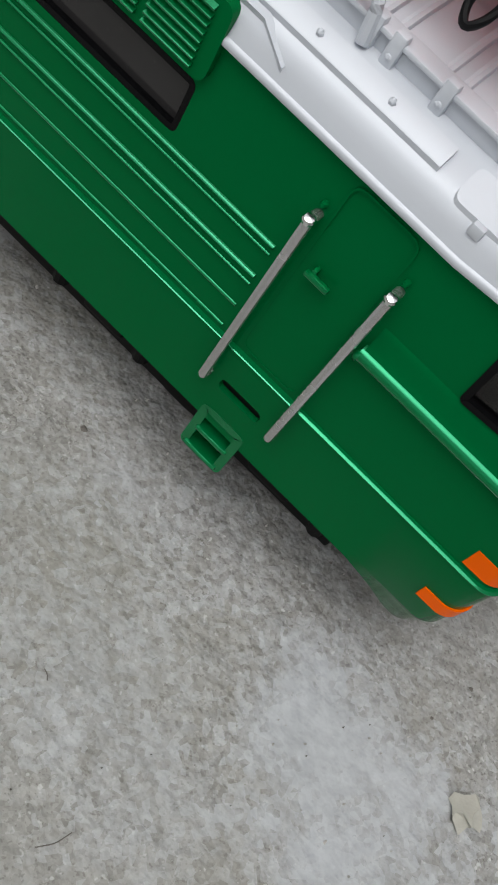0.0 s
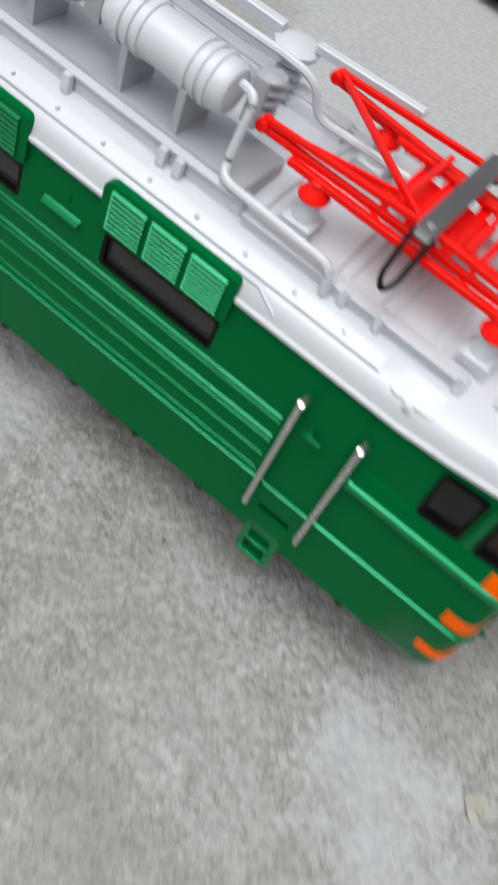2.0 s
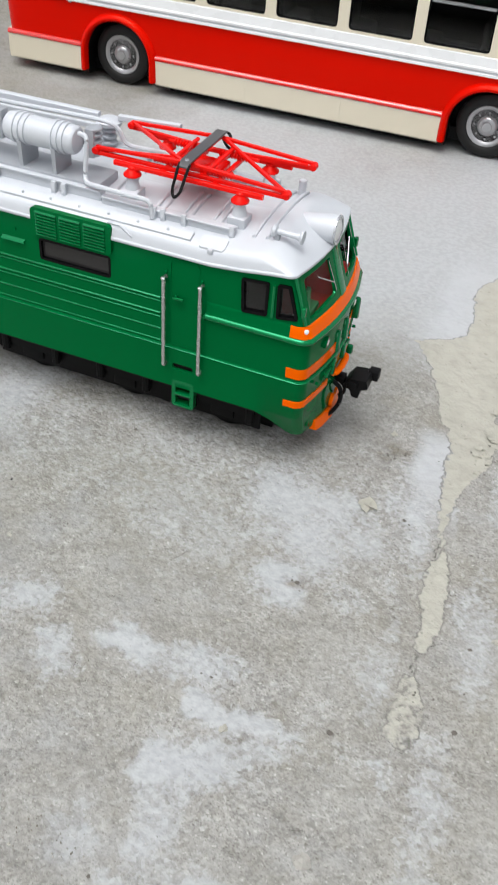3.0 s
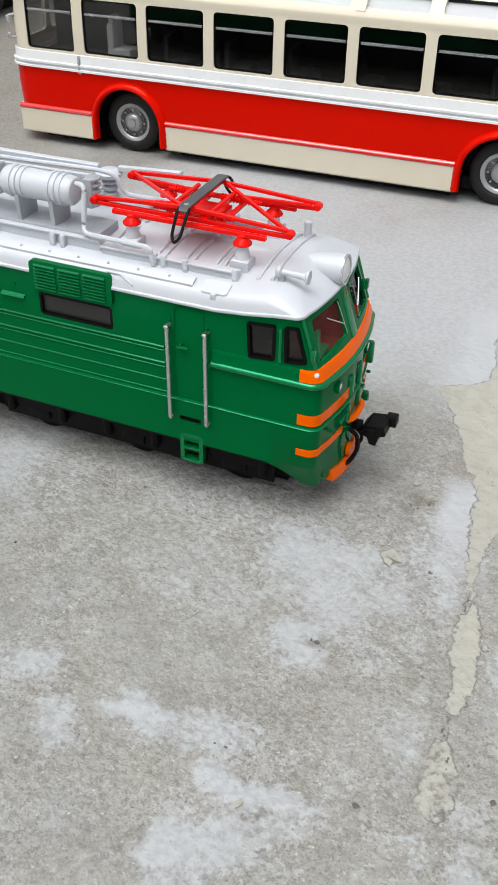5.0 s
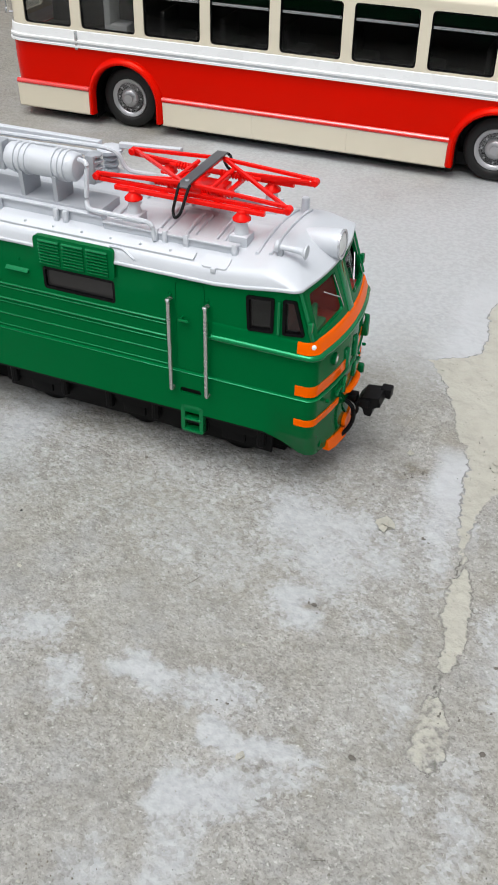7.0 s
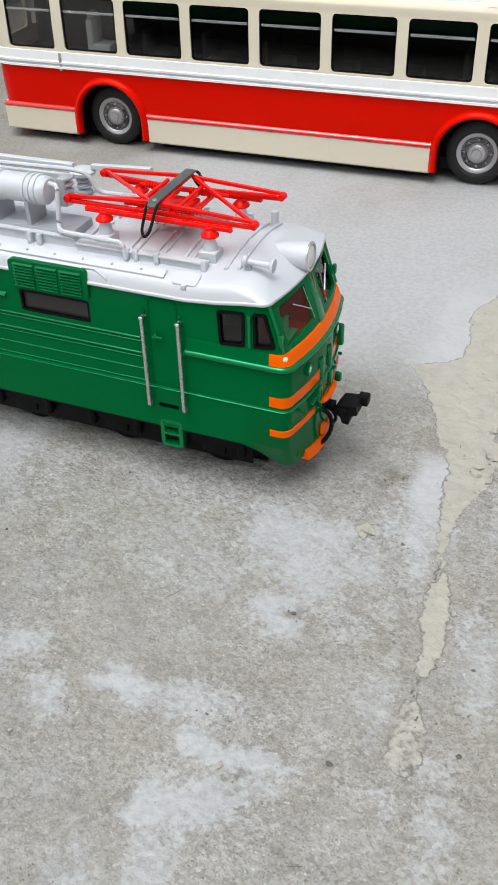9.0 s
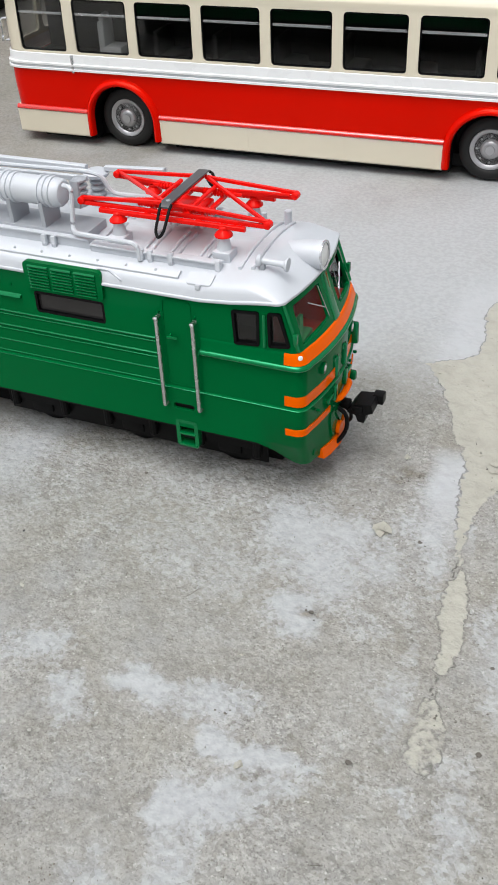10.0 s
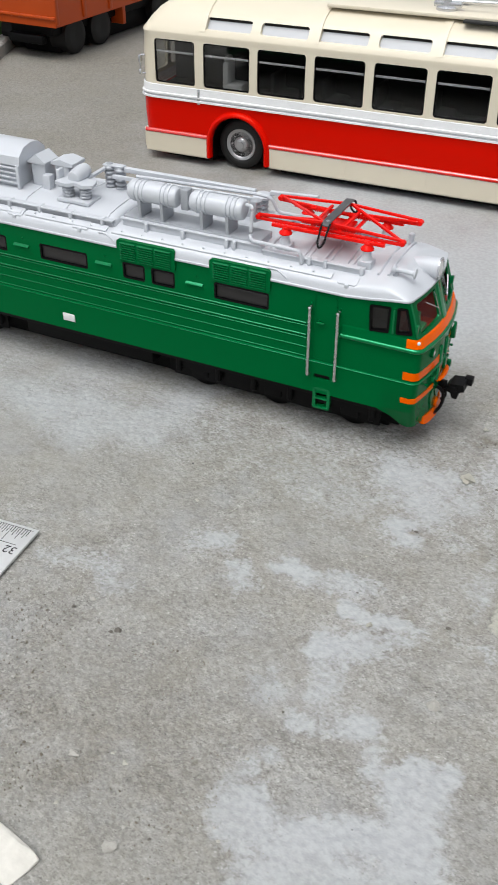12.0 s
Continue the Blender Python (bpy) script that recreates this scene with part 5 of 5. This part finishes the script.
part("upper_body", build_upper(), CREAM, bus, "cream upper body and roof", angle=30)
for a, b in BAYS:
    for v in (0.13, BW - 0.17):
        poly = round_poly(rect(a, b, 4.0, 6.12), 0.18)
        w = part("window", rim(poly, 0.06, "y", v - 0.03, v + 0.08), RUBBER, bus, "dark saloon window")
        part("pane", prism(shrink(poly, 0.04), "y", v + 0.0, v + 0.03), SMOKE, w).visible_shadow = False
        if v < 1:
            part("slider_rail", box(a + 0.05, b - 0.05, v, v + 0.05, 5.47, 5.58, 0.02), SILVER, w)
for a, b in BAYS[1:]:
    poly = round_poly(rect(a + 0.05, b - 0.02, 6.72, 7.24), 0.16)
    lean = lambda bm: [setattr(v.co, "y", v.co.y + 0.78 * (v.co.z - 6.72)) for v in bm.verts] and bm
    w = part("cove_window", lean(prism(poly, "y", 0.44, 0.48)), COVE, bus, "pale cove window above the side windows")
    # Dark strip along the pane's top stands for the dim inside behind
    part("cove_dark_strip", lean(prism(round_poly(rect(a + 0.1, b - 0.07, 7.10, 7.22), 0.05), "y", 0.41, 0.43)), INSIDE, w)
for y0, y1 in ((0.7, 2.95), (3.3, 5.6)):
    part("end_pane", prism(round_poly(rect(y0, y1, 4.1, 6.1), 0.25), "x", 0.1, 0.14), SMOKE, bus)
# Roof ribs, hatch, trolley bases and poles
for u in (3.55, 9.5, 15.45, 21.4, 27.3):
    part("roof_rib", loft([[(uu, d, z + 0.05) for z, d in ((6.6, 0.14), (6.72, 0.22), (7.02, 0.42), (7.37, 0.72), (7.64, 1.1), (7.84, 1.6), (7.97, 2.2), (8.02, 2.9), (7.8, 2.9), (7.5, 1.2), (6.6, 0.5))] for uu in (u, u + 0.35)]), CREAM, bus)
part("roof_board", box(9.7, 29.0, 1.5, 4.8, 8.0, 8.18, 0.06), CREAM, bus)
part("vent_panel", box(16.3, 20.3, 1.1, 1.9, 7.95, 8.06, 0.03), INSIDE, bus)
for v in (2.5, 3.9):
    base = part("trolley_base", joined(lathe((15.2, v, 8.15), (0, 0, 1), [(0, 0.5), (0.15, 0.5), (0.2, 0.25), (0.5, 0.22), (0.55, 0.1)], 18), box(14.6, 15.9, v - 0.2, v + 0.2, 8.3, 8.55, 0.05)), SILVER, bus, "grey trolley pole base")
    part("trolley_pole", rod((15.2, v, 8.55), (30.5, v, 9.0), 0.07, 10), SILVER, base, "thin grey trolley pole")
part("mirror_bracket", joined(tube(bend([(0.35, 0.3, 5.2), (0.12, 0.18, 5.2), (0.12, 0.18, 4.3), (0.35, 0.3, 4.3)], 0.15), 0.05, 8), box(0.04, 0.2, 0.08, 0.3, 4.85, 5.2, 0.05), box(0.04, 0.2, 0.08, 0.3, 4.25, 4.5, 0.05)), SILVER, bus)
part("door_joint", box(3.48, 3.62, -0.09, 0.02, 3.15, 3.9, 0.03), SILVER, bus)
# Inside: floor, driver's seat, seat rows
# Floor and seat rows near black: the saloon's dimness is in their colour
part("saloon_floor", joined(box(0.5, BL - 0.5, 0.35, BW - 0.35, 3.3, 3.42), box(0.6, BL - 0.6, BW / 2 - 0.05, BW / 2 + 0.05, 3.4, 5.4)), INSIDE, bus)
part("driver_seat", joined(box(4.6, 5.7, 0.55, 1.5, 3.4, 4.2, 0.12), box(4.6, 4.95, 0.55, 1.5, 4.0, 5.2, 0.14), box(4.62, 4.9, 0.7, 1.35, 5.15, 5.45, 0.12)), SEAT, bus, "grey driver's seat")
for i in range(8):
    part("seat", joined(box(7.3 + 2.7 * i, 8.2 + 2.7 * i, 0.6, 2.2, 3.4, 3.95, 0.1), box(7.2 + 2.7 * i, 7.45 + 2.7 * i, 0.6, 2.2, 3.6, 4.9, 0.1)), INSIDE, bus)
# Low black blocks are added to deepen the shadow under the skirt
part("chassis_and_shade_fill", joined(box(1.0, 30, 0.7, 5.6, 0.35, 0.9, 0.1), box(7.9, 19.8, 0.4, 5.9, 0.1, 0.6, 0.12), box(1.2, 3.6, 0.45, 5.8, 0.12, 0.6, 0.12), box(24.1, 29.7, 0.4, 5.9, 0.1, 0.6, 0.12)), BLACK, bus)
for u in WHEELS:
    for v, s in ((0.34, 1), (BW - 0.34, -1)):
        wheel = part("wheel", lathe((u, v, 1.25), (0, s, 0), [(0.12, 0.78), (0.04, 0.84), (0.0, 0.95), (0.02, 1.12), (0.1, 1.23), (0.2, 1.255), (0.6, 1.255), (0.7, 1.2), (0.78, 1.0), (0.78, 0.05)], 36), TYRE, bus, "black tyre")
        part("hub", lathe((u, v + s * 0.02, 1.25), (0, s, 0), [(0.1, 0.84), (0.02, 0.80), (0.04, 0.70), (0.12, 0.62), (0.14, 0.42), (0.02, 0.36), (-0.03, 0.30), (-0.05, 0.2), (-0.09, 0.18), (-0.10, 0.02)], 30), HUB, wheel, "silver wheel hub")
        for k in range(8):
            a = 2 * math.pi * k / 8
            part("wheel_nut", lathe((u + 0.52 * math.cos(a), v + s * 0.13, 1.25 + 0.52 * math.sin(a)), (0, -s, 0), [(0, 0.045), (0.04, 0.045), (0.055, 0.02)], 6), HUB, wheel)

# ---- orange model tipper truck ----
truck = thing("model_tipper_truck", (-33.5, 34.3, 0), "orange model tipper truck standing at the kerb", "model truck", turn=-2, local=True)
part("tipper_body", loft([[(x, y, z) for x, y in ((-w, 0), (0.4 - 0.4, 0), (0.0, 16), (-w, 16))] for w, z in ((7.6, 2.35), (7.8, 2.5), (7.9, 6.4))]), TRUCK, truck, "dusty orange tipper body")
for y in (0.0, 3.2, 6.4, 9.6, 12.8):
    part("side_rib", box(-0.05, 0.14, y, y + 0.35, 2.5, 6.4, 0.05), TRUCK, truck)
part("tail_rail", box(-7.7, 0.05, -0.14, 0.05, 2.85, 3.05, 0.05), TRUCK, truck)
part("tail_rail", box(-7.7, 0.05, -0.14, 0.05, 4.6, 4.8, 0.05), TRUCK, truck)
# Low black box under the body stands in for the truck's shadow
part("chassis_and_shade_fill", joined(box(-4.6, -1.4, 2.0, 17, 0.1, 1.6, 0.1), box(-4.7, -1.0, 0.8, 17, 1.5, 2.36, 0.1), box(-4.6, -1.6, 0.3, 0.9, 1.0, 1.6, 0.1)), BLACK, truck)
for y in (3.0, 6.2, 14.5):
    for x in (-6.6, -2.2):
        w = part("wheel", lathe((x, y, 1.25), (1, 0, 0), [(0, 0.7), (0.02, 1.1), (0.12, 1.24), (1.5, 1.24), (1.6, 1.1), (1.62, 0.7), (1.5, 0.05)], 28), TYRE, truck, "black tyre")
part("mudguard", box(-7.2, -0.3, 8.6, 9.0, 1.0, 2.3, 0.05), TRUCK, truck)

# ---- kerb and grass ----
kerb_line = lambda d, side: (-38.3 - 0.36 * d - 0.93 * side, 33.9 + 0.93 * d - 0.36 * side)


def build_kerb():
    stones = []
    for i in range(8):
        a, b = -9 + 5 * i, -4.08 + 5 * i
        ring = lambda d: [(*kerb_line(d, s), z) for s, z in ((0, -0.2), (0, 0.7), (0.15, 0.85), (0.85, 0.85), (0.95, -0.2))]
        stones.append(loft([ring(a), ring(b)]))
    return joined(*stones)


solo("kerb", build_kerb(), KERB, (-40, 38, 0), "weathered pale kerb beside the grass", "kerb", kind="structure")


def build_grass():
    rnd = random.Random(5)
    bm = bmesh.new()
    for i in range(2200):
        x, y = kerb_line(rnd.uniform(-8, 24), rnd.uniform(1.0, 9))
        h, a, l = rnd.uniform(0.8, 2.2), rnd.uniform(0, 6.28), rnd.uniform(-0.8, 0.8)
        dx, dy = 0.12 * math.cos(a), 0.12 * math.sin(a)
        v = [bm.verts.new(p) for p in ((x - dx, y - dy, -0.05), (x + dx, y + dy, -0.05), (x + dx * 0.6 + l * 0.4, y + dy * 0.6, h * 0.6), (x - dx * 0.6 + l * 0.4, y - dy * 0.6, h * 0.6), (x + l, y + l * 0.5, h))]
        bm.faces.new((v[0], v[1], v[2], v[3]))
        bm.faces.new((v[3], v[2], v[4]))
    return bm


solo("grass", build_grass(), GRASS, (-44, 42, 0), "short green grass behind the kerb", "grass", kind="stuff")

# ---- steel ruler ----
RX, RY, RT = -4.74, -7.6, 3.5
ruler = thing("steel_ruler", (RX, RY, 0.02), "worn steel ruler with black graduations, lying on concrete", "ruler", turn=RT, local=True)
part("blade", box(-31.5, 0, -2.9, 0, 0.0, 0.09, 0.012), RULER, ruler, "brushed steel blade")
marks = []
for i in range(1, 380):
    d = 0.12 + i * 0.0794
    n = 0.62 if i % 8 == 0 else 0.46 if i % 4 == 0 else 0.36 if i % 2 == 0 else 0.26
    marks.append(box(-d - 0.011, -d + 0.011, -0.1 - n, -0.1, 0.088, 0.0935))
part("graduations", joined(*marks), INK, ruler, "black graduation lines", kind="stuff")
part("scale_line", joined(box(-31, -0.25, -0.78, -0.76, 0.088, 0.0935), box(-31, -0.12, -0.115, -0.10, 0.088, 0.0935)), INK, ruler)
text = bpy.data.curves.new("number", "FONT")
text.body, text.size, text.extrude, text.align_x, text.align_y = "32", 0.40 * U, 0.00002, "CENTER", "CENTER"
text.materials.append(INK)
tob = new("number_print", text)
tob.parent = ruler
tob.matrix_local = pose(-0.31 * U, -0.98 * U, 0.093 * U, 0, 0, 180)

# ---- white scrap, pebbles and grit ----
def scrap():
    top = [(-1.7, 0.40, 0.18), (-0.9, 0.24, 0.22), (0.1, 0.06, 0.24), (0.82, -0.10, 0.20), (0.98, -0.16, 0.10), (0.90, -0.45, 0.05), (0.78, -0.78, 0.03), (0.66, -0.90, 0.03), (0.2, -0.72, 0.12), (-0.7, -0.55, 0.18), (-1.7, -0.4, 0.16)]
    bm = bmesh.new()
    a = [bm.verts.new(p) for p in top]
    b = [bm.verts.new((p[0] * 0.96, p[1] * 0.96, -0.02)) for p in top]
    c = bm.verts.new((0.52, -0.16, 0.3))
    for i in range(len(top)):
        j = (i + 1) % len(top)
        bm.faces.new((a[i], a[j], c))
        bm.faces.new((b[i], b[j], a[j], a[i]))
    bm.faces.new(b[::-1])
    bmesh.ops.bevel(bm, geom=bm.edges[:], offset=0.025, segments=1, affect="EDGES")
    for v in bm.verts:
        v.co += Vector((0.1, -15.42, 0))
    return bm


solo("plaster_scrap", scrap(), PAPER, (0.1, -15.35, 0), "white broken scrap of plaster on the concrete", "scrap", angle=25)


def pebble(name, x, y, s, material, label, seed, flat=0.6, rugged=0.55):
    rnd = random.Random(seed)
    bm = bmesh.new()
    bmesh.ops.create_icosphere(bm, subdivisions=2 if s > 0.07 else 1, radius=1)
    off = Vector((rnd.uniform(0, 50), rnd.uniform(0, 50), rnd.uniform(0, 50)))
    sx, sy = rnd.uniform(0.8, 1.3), rnd.uniform(0.7, 1.1)
    for v in bm.verts:
        k = 1 + rugged * noise.noise(v.co * 1.3 + off) + 0.45 * rugged * noise.noise(v.co * 3.1 + off)
        v.co = Vector((x + v.co.x * s * sx * k, y + v.co.y * s * sy * k, s * flat * 0.5 + v.co.z * s * flat * k - 0.02))
    return solo(name, bm, material, (x, y, 0), label, "stone", "loose stones")


STONES = [
    (4.70, -6.84, 0.09, BEIGE), (6.49, -6.09, 0.07, DARKSTONE), (8.58, -5.11, 0.08, DARKSTONE), (-0.84, -9.74, 0.10, DARKSTONE), (6.87, -8.57, 0.17, PALESTONE),
    (2.11, -14.72, 0.17, PALESTONE), (0.25, -13.2, 0.10, PALESTONE), (5.35, 0.0, 0.25, BEIGE), (6.2, -0.1, 0.05, DARKSTONE), (4.66, -2.94, 0.07, DARKSTONE),
    (-0.77, 0.02, 0.06, DARKSTONE), (-2.0, -9.1, 0.08, PALESTONE), (7.23, 3.35, 0.13, BEIGE), (7.51, 3.78, 0.15, BEIGE), (7.38, 2.33, 0.10, BEIGE), (7.3, 4.92, 0.12, BEIGE), (7.45, 3.1, 0.12, BEIGE), (7.55, 2.8, 0.09, BEIGE), (7.25, 2.95, 0.10, BEIGE), (7.0, 6.8, 0.10, BEIGE), (5.0, 6.95, 0.12, BEIGE),
    (7.55, -3.1, 0.09, BEIGE), (9.77, -5.62, 0.085, BLACKSTONE), (8.9, -2.69, 0.11, BEIGE), (9.04, -1.67, 0.06, BLACKSTONE), (8.42, -3.1, 0.05, DARKSTONE), (9.48, -4.08, 0.06, DARKSTONE), (8.55, -4.19, 0.03, DARKSTONE), (9.37, -5.11, 0.05, BEIGE),
    (0.77, -7.56, 0.045, PALESTONE), (-2.47, -2.88, 0.04, BLACKSTONE), (3.76, -4.49, 0.045, BEIGE), (-1.52, -4.39, 0.08, BEIGE), (5.13, 2.84, 0.10, BEIGE), (5.61, 2.15, 0.055, DARKSTONE), (4.63, 1.29, 0.035, DARKSTONE), (4.42, 0.59, 0.032, DARKSTONE), (4.21, -4.11, 0.05, PALESTONE),
]
crumbs = random.Random(77)
for cx, cy, n, spread in ((5.34, 2.08, 14, 0.3), (4.66, -2.95, 7, 0.16), (6.2, -0.1, 5, 0.15), (3.96, -5.91, 8, 0.3), (1.56, -6.73, 5, 0.12), (7.45, 3.0, 10, 0.5), (7.75, -1.9, 6, 0.25), (7.85, -4.6, 7, 0.25)):
    for k in range(n):
        STONES.append((cx + crumbs.gauss(0, spread / 2), cy + crumbs.gauss(0, spread / 2), crumbs.uniform(0.014, 0.036), DARKSTONE))
for k in range(26):
    STONES.append((crumbs.uniform(-2.6, 4.2), crumbs.uniform(-15.5, -9.5), crumbs.choice((0.025, 0.035, 0.05, 0.07)), crumbs.choice((DARKSTONE, DARKSTONE, PALESTONE, BEIGE))))
for i, (x, y, s, m) in enumerate(STONES):
    kind = {"beige_chip": "beige chip of filler on the concrete", "dark_grit": "dark grain of grit on the concrete", "pale_pebble": "pale grey pebble on the concrete", "black_seed": "small round black pebble on the concrete"}[m.name]
    pebble("pebble", x, y, s * (1.0 if m is PALESTONE else 0.85), m, kind, 40 + i, 0.36 if m is BEIGE else 0.5, 1.1 if m is BEIGE else 0.25 if m is BLACKSTONE else 0.6)


# Dry fibres on the ground
for x, y, a, length in ((2.09, -3.32, 1.1, 0.36), (0.95, -2.3, 2.6, 0.12), (4.45, -4.05, 2.2, 0.14), (6.6, -8.1, 0.4, 0.2), (0.4, -11.3, 0.9, 0.24)):
    c, d = math.cos(a) * length / 2, math.sin(a) * length / 2
    fibre = tube(bend([(x - c, y - d, 0.0), (x + 0.2 * d, y - 0.2 * c, 0.02), (x + c, y + d, 0.0)], 0.05), 0.0065, 5)
    solo("dry_fibre", fibre, DARKSTONE, (x, y, 0), "thin dark dry plant fibre on the concrete", "fibre", "dry fibres")


def grit(count, seed, lo, hi, size):
    rnd = random.Random(seed)
    verts, faces = [], []
    for i in range(count):
        x, y, s = rnd.uniform(lo[0], hi[0]), rnd.uniform(lo[1], hi[1]), rnd.uniform(*size) * (1 if rnd.random() < 0.93 else 1.9)
        base = len(verts)
        a0 = rnd.uniform(0, 6.28)
        for k in range(5):
            a = a0 + k * 1.2566
            q = s * rnd.uniform(0.6, 1.2)
            verts.append(((x + q * math.cos(a)) * U, (y + q * math.sin(a)) * U, -0.0004))
        verts.append(((x + rnd.uniform(-0.3, 0.3) * s) * U, (y + rnd.uniform(-0.3, 0.3) * s) * U, s * rnd.uniform(0.4, 0.9) * U))
        faces += [(base + k, base + (k + 1) % 5, base + 5) for k in range(5)]
    return verts, faces


for name, m, n, seed, lo, hi, size, label in (
    ("pale_grit", PALESTONE, 2200, 8, (-9, -17), (12, 8), (0.008, 0.02), "scattered pale sand grains"), ("dark_grit", DARKSTONE, 500, 9, (-9, -17), (12, 8), (0.006, 0.014), "scattered dark sand grains"),
    ("brown_grit", BROWNGRIT, 1400, 10, (-4.5, -17), (3.6, -9.6), (0.010, 0.026), "brown crumbs and sand on dirty concrete"), ("beige_grit", PALESTONE, 500, 11, (-4.5, -17), (3.6, -9.6), (0.010, 0.026), "pale crumbs on dirty concrete"),
):
    me = bpy.data.meshes.new(name)
    verts, faces = grit(n, seed, lo, hi, size)
    me.from_pydata(verts, [], faces)
    me.materials.append(m)
    tagged(new(name, me), label, "grit", kind="stuff")
